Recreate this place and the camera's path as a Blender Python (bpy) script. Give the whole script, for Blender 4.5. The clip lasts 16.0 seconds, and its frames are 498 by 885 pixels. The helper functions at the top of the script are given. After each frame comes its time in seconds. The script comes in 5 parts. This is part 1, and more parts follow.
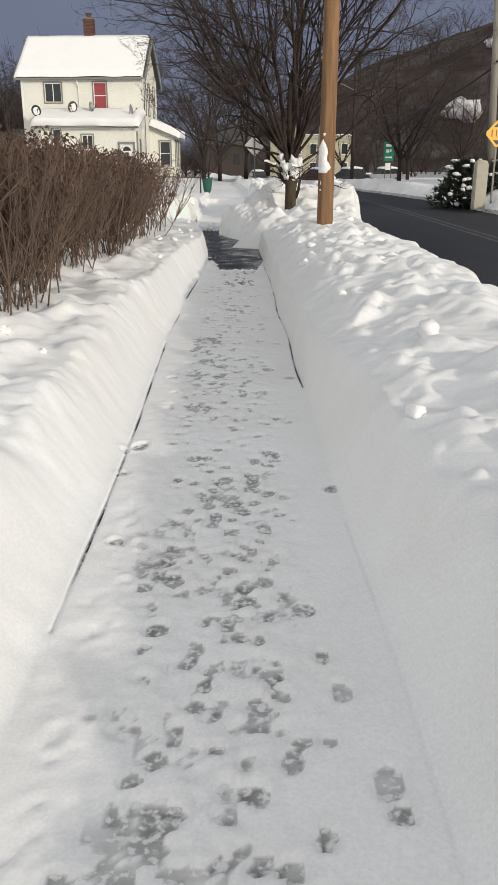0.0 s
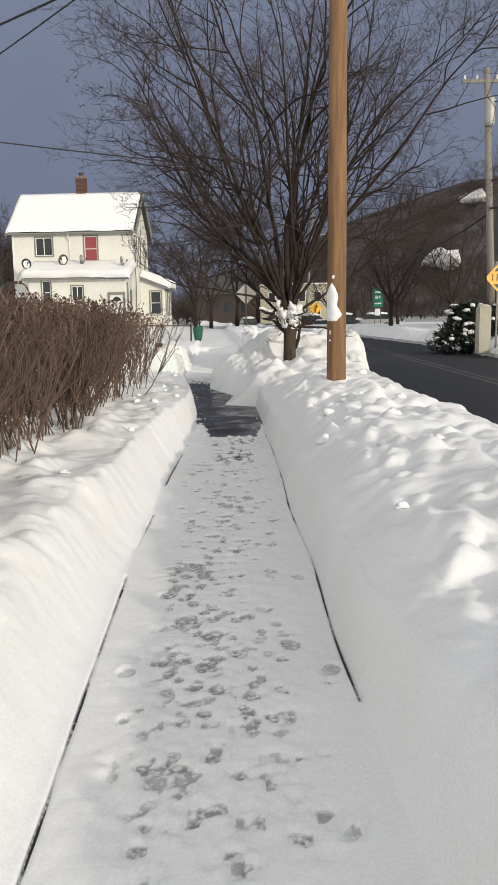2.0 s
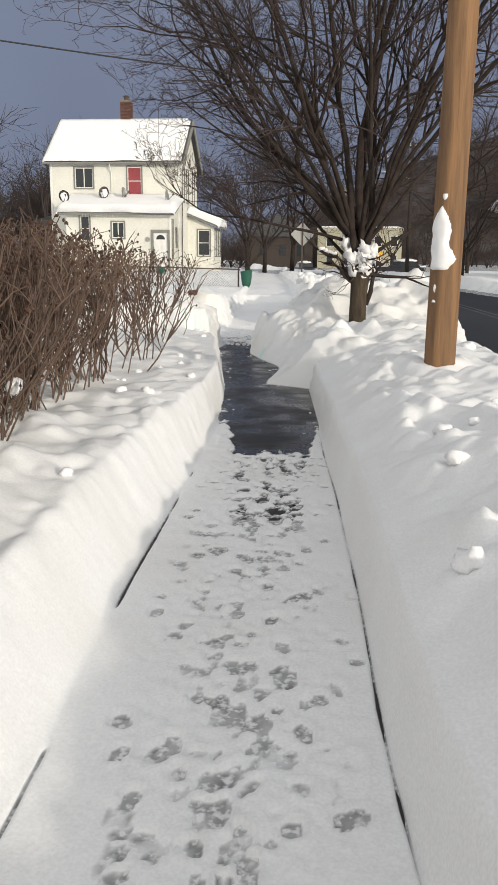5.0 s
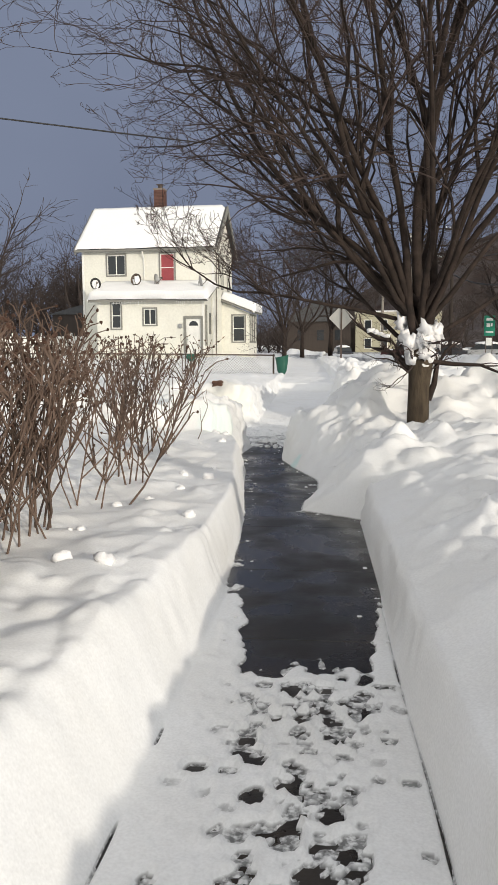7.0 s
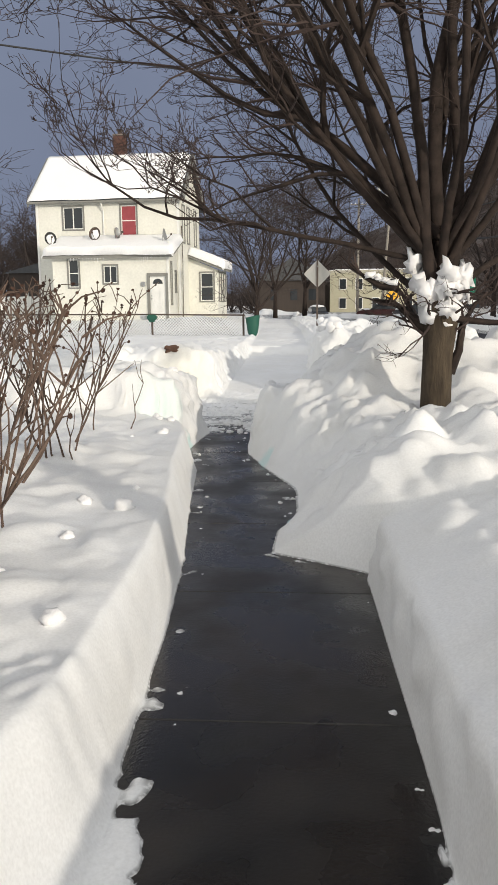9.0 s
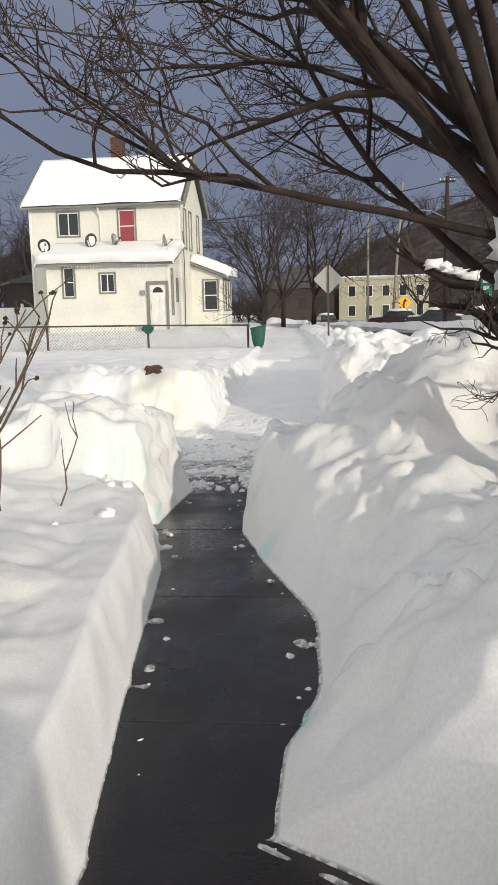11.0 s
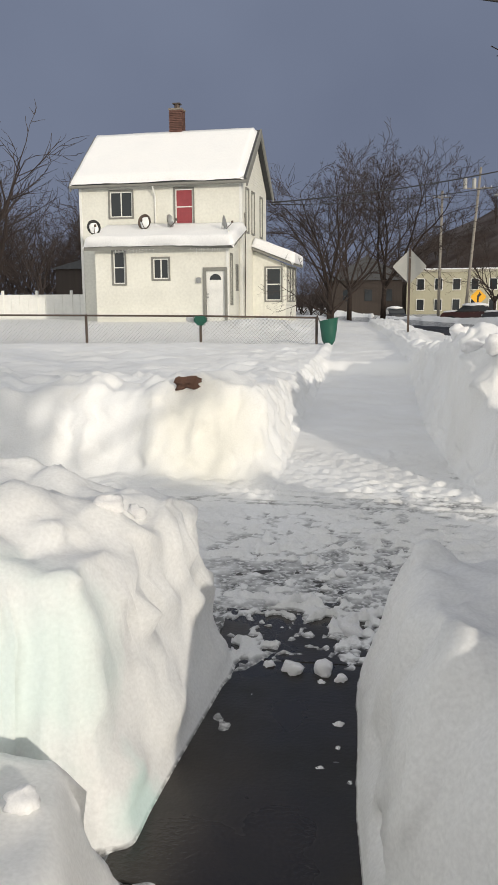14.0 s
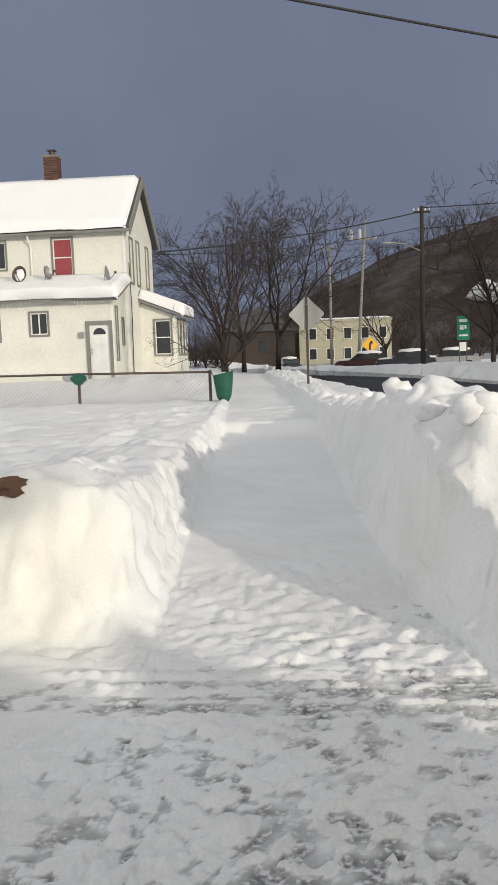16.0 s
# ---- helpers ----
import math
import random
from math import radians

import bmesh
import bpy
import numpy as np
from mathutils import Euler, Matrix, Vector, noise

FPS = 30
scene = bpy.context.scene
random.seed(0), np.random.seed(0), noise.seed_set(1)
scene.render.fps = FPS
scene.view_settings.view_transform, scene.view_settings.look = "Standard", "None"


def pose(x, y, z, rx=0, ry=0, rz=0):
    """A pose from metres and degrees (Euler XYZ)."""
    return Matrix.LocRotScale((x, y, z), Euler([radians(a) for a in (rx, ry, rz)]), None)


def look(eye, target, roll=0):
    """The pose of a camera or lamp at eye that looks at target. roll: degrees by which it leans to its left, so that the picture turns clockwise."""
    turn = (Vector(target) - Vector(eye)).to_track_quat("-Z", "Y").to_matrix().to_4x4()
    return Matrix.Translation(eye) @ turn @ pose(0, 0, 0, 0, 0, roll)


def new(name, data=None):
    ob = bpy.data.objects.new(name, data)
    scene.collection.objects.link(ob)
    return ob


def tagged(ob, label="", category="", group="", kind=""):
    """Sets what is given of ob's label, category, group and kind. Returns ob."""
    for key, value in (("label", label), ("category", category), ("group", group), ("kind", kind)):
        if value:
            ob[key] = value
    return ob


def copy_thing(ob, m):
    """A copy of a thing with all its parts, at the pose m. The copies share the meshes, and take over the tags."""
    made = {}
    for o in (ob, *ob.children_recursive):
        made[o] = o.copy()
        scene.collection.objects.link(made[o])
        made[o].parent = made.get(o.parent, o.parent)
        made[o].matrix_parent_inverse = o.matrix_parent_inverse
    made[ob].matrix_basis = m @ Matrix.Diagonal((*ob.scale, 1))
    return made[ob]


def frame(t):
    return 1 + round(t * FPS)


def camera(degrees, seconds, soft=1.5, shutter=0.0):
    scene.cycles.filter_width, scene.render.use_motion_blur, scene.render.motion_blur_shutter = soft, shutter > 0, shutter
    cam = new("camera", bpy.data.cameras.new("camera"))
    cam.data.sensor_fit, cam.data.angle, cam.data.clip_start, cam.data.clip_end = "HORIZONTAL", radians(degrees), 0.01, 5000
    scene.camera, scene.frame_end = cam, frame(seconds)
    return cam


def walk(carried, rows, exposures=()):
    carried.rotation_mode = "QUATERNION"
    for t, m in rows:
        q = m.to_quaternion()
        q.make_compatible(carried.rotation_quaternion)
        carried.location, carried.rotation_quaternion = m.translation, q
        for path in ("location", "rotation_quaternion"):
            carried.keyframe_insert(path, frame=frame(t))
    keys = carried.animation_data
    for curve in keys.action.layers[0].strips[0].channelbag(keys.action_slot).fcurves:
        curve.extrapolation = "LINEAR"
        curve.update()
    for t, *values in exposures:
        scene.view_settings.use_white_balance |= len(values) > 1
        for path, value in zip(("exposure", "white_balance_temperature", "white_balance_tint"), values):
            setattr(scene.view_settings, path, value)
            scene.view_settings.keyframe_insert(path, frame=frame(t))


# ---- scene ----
cam = camera(34.5, 16.0)
METRES, EYE, TILT, LEAN, TURN = 20.0, 1.54, -19.1, 0.0, 0.0
ROWS = [
    (0.0, 0.0, 0.0, 0.0, -0.0, 0.0, 0.0),
    (0.5, 0.0018, 0.0306, 0.0097, -0.81, 0.17, 0.82),
    (1.0, -0.0007, 0.0626, 0.0206, -0.26, 2.87, 0.4),
    (1.5, -0.0007, 0.0932, 0.0314, -1.49, 7.4, 1.33),
    (2.0, -0.0031, 0.124, 0.0433, -0.37, 9.88, 1.03),
    (2.5, -0.0037, 0.154, 0.0521, -0.54, 8.97, 0.31),
    (3.0, -0.0048, 0.1843, 0.0621, 1.0, 6.71, 0.2),
    (3.5, -0.0031, 0.215, 0.0714, -5.84, 3.35, 0.9),
    (4.0, -0.0028, 0.2454, 0.0832, 0.48, 5.15, -0.11),
    (4.5, -0.001, 0.2767, 0.0935, 0.03, 4.37, -1.17),
    (5.0, -0.0004, 0.3083, 0.1052, 2.86, 5.98, -1.59),
    (7.5, -0.0033, 0.46, 0.1574, 5.71, 12.07, -1.71),
    (8.0, -0.0043, 0.492, 0.1665, 5.45, 11.12, -1.31),
    (8.5, -0.0066, 0.5239, 0.1775, 6.02, 10.15, -1.38),
    (9.0, -0.0067, 0.5549, 0.186, 4.0, 9.11, -0.76),
    (11.5, -0.0136, 0.6982, 0.2353, 4.89, 9.78, -0.28),
    (12.0, -0.0195, 0.7252, 0.2441, 5.78, 8.7, -0.44),
    (12.5, -0.0235, 0.7531, 0.2537, 8.08, 10.41, 0.35),
    (13.0, -0.0288, 0.781, 0.2628, 6.03, 10.13, 0.3),
    (13.5, -0.0308, 0.8081, 0.2715, 5.84, 10.17, -0.33),
    (14.0, -0.0346, 0.835, 0.2796, 8.53, 9.06, -2.66),
    (14.5, -0.0355, 0.8634, 0.2884, 3.21, 8.29, -2.66),
    (15.0, -0.0389, 0.8917, 0.2981, 4.31, 8.47, -1.9),
    (15.5, -0.0398, 0.9179, 0.3071, 1.39, 10.11, -0.49),
    (16.0, -0.0406, 0.9446, 0.3176, 2.05, 12.85, 1.4),
]
walk(cam, [(t, pose(0, 0, EYE, TILT, LEAN, TURN) @ pose(METRES * x, METRES * y, METRES * z, 90 + pitch, roll, yaw)) for t, x, y, z, yaw, pitch, roll in ROWS],
     [(0.0, -0.08), (3.5, 0.08), (7.5, 0.10), (12.0, 0.08), (13.5, -0.08), (16.0, -0.10)])

# ---- light: low winter sun from behind and to the right, slate-grey cloud ahead ----
SUN_EL, SUN_AZ = 13.3, 40.0          # degrees above the ground; degrees right of straight behind
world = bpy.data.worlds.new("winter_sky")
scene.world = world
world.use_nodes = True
wn, wl = world.node_tree.nodes, world.node_tree.links
sky = wn.new("ShaderNodeTexSky")
sky.sky_type, sky.sun_disc = "NISHITA", False
sky.sun_elevation, sky.sun_rotation = radians(SUN_EL), radians(180 - SUN_AZ)
sky.air_density, sky.dust_density, sky.ozone_density = 1.0, 2.0, 2.0
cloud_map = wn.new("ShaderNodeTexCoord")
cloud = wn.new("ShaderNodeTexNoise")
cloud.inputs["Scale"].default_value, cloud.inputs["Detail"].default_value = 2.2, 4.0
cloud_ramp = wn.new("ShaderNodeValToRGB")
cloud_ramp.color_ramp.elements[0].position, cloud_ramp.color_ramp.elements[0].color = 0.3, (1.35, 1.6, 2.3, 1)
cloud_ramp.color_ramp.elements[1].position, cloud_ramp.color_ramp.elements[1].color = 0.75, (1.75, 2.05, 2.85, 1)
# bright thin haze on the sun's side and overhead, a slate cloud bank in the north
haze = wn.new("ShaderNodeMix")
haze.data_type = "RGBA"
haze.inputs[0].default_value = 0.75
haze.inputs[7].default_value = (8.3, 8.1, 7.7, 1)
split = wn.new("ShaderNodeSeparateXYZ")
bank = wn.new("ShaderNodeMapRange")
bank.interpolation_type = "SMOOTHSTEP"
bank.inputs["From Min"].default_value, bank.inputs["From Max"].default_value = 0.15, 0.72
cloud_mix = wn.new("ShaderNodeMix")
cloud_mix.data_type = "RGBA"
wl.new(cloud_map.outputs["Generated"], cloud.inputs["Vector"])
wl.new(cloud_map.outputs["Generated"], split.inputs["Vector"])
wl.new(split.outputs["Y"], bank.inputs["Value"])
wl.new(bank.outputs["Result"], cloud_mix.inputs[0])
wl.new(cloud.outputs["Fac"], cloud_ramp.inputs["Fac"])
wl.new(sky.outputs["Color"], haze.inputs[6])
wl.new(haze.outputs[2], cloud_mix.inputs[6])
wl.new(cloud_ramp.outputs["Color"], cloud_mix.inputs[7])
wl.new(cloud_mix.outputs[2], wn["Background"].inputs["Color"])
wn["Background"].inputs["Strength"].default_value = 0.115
sun = new("sun", bpy.data.lights.new("sun", "SUN"))
sun.data.energy, sun.data.angle, sun.data.color = 2.25, radians(1.2), (1.0, 0.91, 0.77)
sa, se = radians(SUN_AZ), radians(SUN_EL)
SUN_FROM = Vector((math.sin(sa) * math.cos(se), -math.cos(sa) * math.cos(se), math.sin(se)))
sun.matrix_world = look(SUN_FROM * 50, (0, 0, 0))

# ---- materials ----
def shader(name, colour, rough=0.6, metal=0.0, spot=None, scale=4.0, mix=0.5, grain=60.0, bump=0.0, bump_scale=40.0, stretch=(1, 1, 1), spread=0.0, spec=0.5, lo=0.35, hi=0.65):
    """A node material: a base colour, blotches of a second colour, a fine grain and a relief."""
    m = bpy.data.materials.new(name)
    m.use_nodes = True
    n, l = m.node_tree.nodes, m.node_tree.links
    b = n["Principled BSDF"]
    b.inputs["Roughness"].default_value, b.inputs["Metallic"].default_value = rough, metal
    b.inputs["Specular IOR Level"].default_value = spec
    co = n.new("ShaderNodeTexCoord")
    mp = n.new("ShaderNodeMapping")
    mp.inputs["Scale"].default_value = stretch
    l.new(co.outputs["Object"], mp.inputs["Vector"])
    n1 = n.new("ShaderNodeTexNoise")
    n1.inputs["Scale"].default_value, n1.inputs["Detail"].default_value = scale, 5.0
    l.new(mp.outputs["Vector"], n1.inputs["Vector"])
    mr = n.new("ShaderNodeMapRange")
    mr.inputs["From Min"].default_value, mr.inputs["From Max"].default_value = lo, hi
    mr.inputs["To Max"].default_value = mix
    l.new(n1.outputs["Fac"], mr.inputs["Value"])
    mx = n.new("ShaderNodeMix")
    mx.data_type = "RGBA"
    mx.inputs[6].default_value = (*colour, 1)
    mx.inputs[7].default_value = (*(spot or [c * 0.7 for c in colour]), 1)
    l.new(mr.outputs["Result"], mx.inputs[0])
    n2 = n.new("ShaderNodeTexNoise")
    n2.inputs["Scale"].default_value, n2.inputs["Detail"].default_value = grain, 3.0
    l.new(mp.outputs["Vector"], n2.inputs["Vector"])
    hs = n.new("ShaderNodeHueSaturation")
    g = n.new("ShaderNodeMapRange")
    g.inputs["To Min"].default_value, g.inputs["To Max"].default_value = 0.86, 1.14
    l.new(n2.outputs["Fac"], g.inputs["Value"])
    value = g.outputs["Result"]
    if spread:
        oi = n.new("ShaderNodeObjectInfo")
        r = n.new("ShaderNodeMapRange")
        r.inputs["To Min"].default_value, r.inputs["To Max"].default_value = 1 - spread, 1 + spread
        l.new(oi.outputs["Random"], r.inputs["Value"])
        mu = n.new("ShaderNodeMath")
        mu.operation = "MULTIPLY"
        l.new(value, mu.inputs[0])
        l.new(r.outputs["Result"], mu.inputs[1])
        value = mu.outputs["Value"]
    l.new(value, hs.inputs["Value"])
    l.new(mx.outputs[2], hs.inputs["Color"])
    l.new(hs.outputs["Color"], b.inputs["Base Color"])
    if bump:
        n3 = n.new("ShaderNodeTexNoise")
        n3.inputs["Scale"].default_value, n3.inputs["Detail"].default_value = bump_scale, 4.0
        l.new(mp.outputs["Vector"], n3.inputs["Vector"])
        bp = n.new("ShaderNodeBump")
        bp.inputs["Strength"].default_value, bp.inputs["Distance"].default_value = 1.0, bump
        l.new(n3.outputs["Fac"], bp.inputs["Height"])
        l.new(bp.outputs["Normal"], b.inputs["Normal"])
    return m


SNOW = shader("snow", (0.86, 0.87, 0.88), 0.55, spot=(0.80, 0.80, 0.79), scale=1.3, mix=0.7, grain=90, bump=0.0016, bump_scale=24, spec=0.25)
# where snow lies thin the wet path greys it; on the driveway also painted shade
sn, sl_ = SNOW.node_tree.nodes, SNOW.node_tree.links
geo, sep, thin, slush_shade_mix = sn.new("ShaderNodeNewGeometry"), sn.new("ShaderNodeSeparateXYZ"), sn.new("ShaderNodeMapRange"), sn.new("ShaderNodeMix")
slush_shade_mix.data_type = "RGBA"
slush_shade_mix.inputs[6].default_value = (0.17, 0.172, 0.172, 1)
thin.inputs["From Min"].default_value, thin.inputs["From Max"].default_value = 0.001, 0.0105
sl_.new(geo.outputs["Position"], sep.inputs["Vector"])
sl_.new(sep.outputs["Z"], thin.inputs["Value"])
speck, speck_range, speck_add = sn.new("ShaderNodeTexNoise"), sn.new("ShaderNodeMapRange"), sn.new("ShaderNodeMath")
speck.inputs["Scale"].default_value, speck.inputs["Detail"].default_value = 38.0, 4.0
speck_range.inputs["From Min"].default_value, speck_range.inputs["From Max"].default_value = 0.42, 0.62
speck_range.inputs["To Max"].default_value = 0.85
speck_add.operation = "MAXIMUM"
sl_.new(geo.outputs["Position"], speck.inputs["Vector"])
sl_.new(speck.outputs["Fac"], speck_range.inputs["Value"])
sl_.new(thin.outputs["Result"], speck_add.inputs[0])
sl_.new(speck_range.outputs["Result"], speck_add.inputs[1])
sl_.new(speck_add.outputs["Value"], slush_shade_mix.inputs[0])
snow_bsdf = sn["Principled BSDF"]
sl_.new(snow_bsdf.inputs["Base Color"].links[0].from_socket, slush_shade_mix.inputs[7])
tinted = slush_shade_mix.outputs[2]
# teal patches, and a pale yellow one on the far heap
warp, warp_add = sn.new("ShaderNodeTexNoise"), sn.new("ShaderNodeVectorMath")
warp.inputs["Scale"].default_value = 5.0
warp_add.operation = "MULTIPLY_ADD"
warp_add.inputs[1].default_value = (0.3, 0.3, 0.3)
sl_.new(geo.outputs["Position"], warp.inputs["Vector"])
sl_.new(warp.outputs["Color"], warp_add.inputs[0])
sl_.new(geo.outputs["Position"], warp_add.inputs[2])
for spot_at, spot_r, spot_mix, spot_colour in (((-1.55, 19.42, 0.45), 0.34, 0.45, (0.66, 0.88, 0.84)), ((-1.28, 19.5, 0.05), 0.16, 0.5, (0.55, 0.86, 0.82)), ((-0.30, 16.75, 0.05), 0.17, 0.5, (0.42, 0.76, 0.77)),
                                               ((-0.52, 18.65, 0.04), 0.17, 0.45, (0.45, 0.77, 0.77)), ((-2.0, 23.7, 0.4), 0.75, 0.32, (0.90, 0.84, 0.62))):
    off, soft, tint = sn.new("ShaderNodeVectorMath"), sn.new("ShaderNodeMapRange"), sn.new("ShaderNodeMix")
    off.operation, tint.data_type, soft.interpolation_type = "DISTANCE", "RGBA", "SMOOTHSTEP"
    off.inputs[1].default_value = Vector(spot_at) + Vector((0.15, 0.15, 0.15))
    soft.inputs["From Min"].default_value, soft.inputs["From Max"].default_value = spot_r, spot_r * 0.25
    soft.inputs["To Max"].default_value = spot_mix
    tint.inputs[7].default_value = (*spot_colour, 1)
    sl_.new(warp_add.outputs["Vector"], off.inputs[0])
    sl_.new(off.outputs["Value"], soft.inputs["Value"])
    sl_.new(soft.outputs["Result"], tint.inputs[0])
    sl_.new(tinted, tint.inputs[6])
    tinted = tint.outputs[2]
sl_.new(tinted, snow_bsdf.inputs["Base Color"])
SNOW_ROOF = shader("roof_snow", (0.88, 0.88, 0.88), 0.6, spot=(0.84, 0.85, 0.86), scale=1.0, grain=20, bump=0.01, bump_scale=6, spec=0.2)
SNOW_LUMP = shader("loose_snow", (0.87, 0.87, 0.88), 0.6, spot=(0.82, 0.82, 0.83), scale=1.5, grain=8, spec=0.2)
WET = shader("wet_path_concrete", (0.036, 0.029, 0.023), 0.36, spot=(0.017, 0.016, 0.014), scale=1.6, mix=0.9, grain=110, bump=0.0012, bump_scale=70, spread=0.12, spec=0.45)
wet_n, wet_l = WET.node_tree.nodes, WET.node_tree.links
film_noise, film_range = wet_n.new("ShaderNodeTexNoise"), wet_n.new("ShaderNodeMapRange")
film_noise.inputs["Scale"].default_value, film_noise.inputs["Detail"].default_value = 2.4, 5.0
film_range.inputs["From Min"].default_value, film_range.inputs["From Max"].default_value = 0.38, 0.62
film_range.inputs["To Min"].default_value, film_range.inputs["To Max"].default_value = 0.16, 0.48
wet_l.new(wet_n["Texture Coordinate"].outputs["Object"], film_noise.inputs["Vector"])
wet_l.new(film_noise.outputs["Fac"], film_range.inputs["Value"])
wet_l.new(film_range.outputs["Result"], wet_n["Principled BSDF"].inputs["Roughness"])
ROAD = shader("road_asphalt", (0.020, 0.021, 0.026), 0.7, spot=(0.033, 0.034, 0.039), scale=0.6, mix=0.7, grain=70, bump=0.003, bump_scale=90, stretch=(1, 0.25, 1), spec=0.3)
PAINT = shader("worn_road_paint", (0.13, 0.125, 0.115), 0.7, spot=(0.04, 0.04, 0.042), scale=5, mix=0.95, grain=80)
POLE = shader("utility_pole_wood", (0.29, 0.165, 0.085), 0.75, spot=(0.15, 0.092, 0.055), scale=2.6, mix=0.9, grain=14, bump=0.006, bump_scale=10, stretch=(7, 7, 0.45), spec=0.2)
POLE_DARK = shader("weathered_pole_wood", (0.05, 0.04, 0.034), 0.85, spot=(0.03, 0.025, 0.022), scale=3, grain=20, stretch=(5, 5, 0.5), spec=0.2)
POLE_GREY = shader("grey_pole_wood", (0.27, 0.25, 0.22), 0.85, spot=(0.17, 0.155, 0.135), scale=3, grain=20, stretch=(5, 5, 0.5), spec=0.2)
BARK = shader("bark", (0.085, 0.066, 0.046), 0.9, spot=(0.040, 0.031, 0.023), scale=5, mix=0.9, grain=30, bump=0.012, bump_scale=22, stretch=(3, 3, 0.7), spec=0.2)
LIMB = shader("limb_bark", (0.048, 0.036, 0.031), 0.9, spot=(0.024, 0.019, 0.017), scale=9, mix=0.9, grain=40, bump=0.006, bump_scale=40, spec=0.15)
TWIG = shader("twig_bark", (0.066, 0.048, 0.043), 0.85, spot=(0.036, 0.027, 0.026), scale=8, grain=40, spec=0.2)
FAR_TWIG = shader("distant_twigs", (0.062, 0.050, 0.046), 0.9, spot=(0.04, 0.033, 0.031), scale=1, grain=5, spec=0.1)
SHRUB = shader("shrub_stem", (0.150, 0.106, 0.084), 0.85, spot=(0.085, 0.060, 0.049), scale=5, grain=30, spread=0.18, spec=0.2)
SEED = shader("dry_leaf", (0.09, 0.052, 0.038), 0.85, spot=(0.055, 0.034, 0.027), scale=9, grain=40, spread=0.2, spec=0.2)
SIDING = shader("cream_siding", (0.74, 0.735, 0.67), 0.55, spot=(0.68, 0.675, 0.615), scale=0.9, mix=0.8, grain=9, spec=0.3)
TRIM = shader("grey_trim", (0.22, 0.22, 0.20), 0.6, spot=(0.16, 0.16, 0.15), scale=4, grain=20)
WHITE = shader("white_paint", (0.78, 0.78, 0.75), 0.5, spot=(0.68, 0.68, 0.65), scale=3, grain=20)
SHINGLE = shader("dark_shingle", (0.075, 0.078, 0.082), 0.85, spot=(0.05, 0.05, 0.055), scale=5, grain=20)
BRICK = shader("chimney_brick", (0.125, 0.058, 0.044), 0.85, spot=(0.075, 0.042, 0.036), scale=6, grain=20, spread=0.22)
MORTAR = shader("mortar", (0.22, 0.19, 0.165), 0.9)
RED = shader("red_blind", (0.30, 0.055, 0.065), 0.6, spot=(0.24, 0.04, 0.05), scale=3, grain=10)
# near-black colour that paints the dimness of unlit rooms
ROOM_DARK = shader("painted_room_dark", (0.045, 0.043, 0.045), 0.9)
METAL = shader("galvanised_steel", (0.42, 0.43, 0.43), 0.45, metal=0.8, spot=(0.3, 0.3, 0.3), scale=8)
DARK_METAL = shader("dark_steel", (0.075, 0.06, 0.052), 0.6, metal=0.3, spot=(0.11, 0.07, 0.05), scale=7)
SIGN_BACK = shader("sign_back_aluminium", (0.42, 0.42, 0.40), 0.55, metal=0.35, spot=(0.34, 0.34, 0.32), scale=3)
SIGN_YELLOW = shader("sign_yellow", (0.82, 0.42, 0.02), 0.45, spot=(0.72, 0.36, 0.02), scale=4)
SIGN_GREEN = shader("sign_green", (0.0, 0.20, 0.12), 0.45, spot=(0.0, 0.16, 0.10), scale=4)
SIGN_BLACK = shader("sign_black", (0.02, 0.02, 0.02), 0.5)
SIGN_WHITE = shader("sign_white", (0.75, 0.77, 0.75), 0.45)
GREEN = shader("green_plastic", (0.010, 0.085, 0.058), 0.45, spot=(0.01, 0.09, 0.06), scale=5)
STONE = shader("pale_concrete", (0.46, 0.44, 0.36), 0.8, spot=(0.36, 0.34, 0.28), scale=5, bump=0.004)
ROCK = shader("frozen_brown_lump", (0.13, 0.065, 0.042), 0.85, spot=(0.06, 0.036, 0.028), scale=9, bump=0.02, bump_scale=18)
NEEDLE = shader("evergreen_needles", (0.036, 0.050, 0.036), 0.8, spot=(0.022, 0.030, 0.022), scale=6, spread=0.1)
YELLOW_HOUSE = shader("pale_yellow_wall", (0.44, 0.42, 0.31), 0.7, spot=(0.39, 0.37, 0.28), scale=0.4, grain=3)
BROWN_HOUSE = shader("brown_wall", (0.045, 0.034, 0.028), 0.8, spot=(0.032, 0.024, 0.02), scale=0.8, stretch=(6, 6, 0.4))
CAR = [shader("dark_car_paint", (0.03, 0.032, 0.04), 0.3), shader("silver_car_paint", (0.4, 0.41, 0.42), 0.3, metal=0.4), shader("red_car_paint", (0.06, 0.016, 0.016), 0.3)]
RUBBER = shader("rubber", (0.02, 0.02, 0.02), 0.8)
WIRE = shader("black_cable", (0.02, 0.02, 0.022), 0.7)
HILL = shader("bare_wooded_hill", (0.050, 0.038, 0.034), 0.95, spot=(0.15, 0.14, 0.145), scale=0.06, mix=0.7, grain=0.35, bump=2.5, bump_scale=0.15, stretch=(1, 1, 0.4), spec=0.0)
GLASS = bpy.data.materials.new("window_glass")
GLASS.use_nodes = True
GLASS.node_tree.nodes["Principled BSDF"].inputs["Base Color"].default_value = (0.03, 0.035, 0.04, 1)
GLASS.node_tree.nodes["Principled BSDF"].inputs["Roughness"].default_value = 0.06


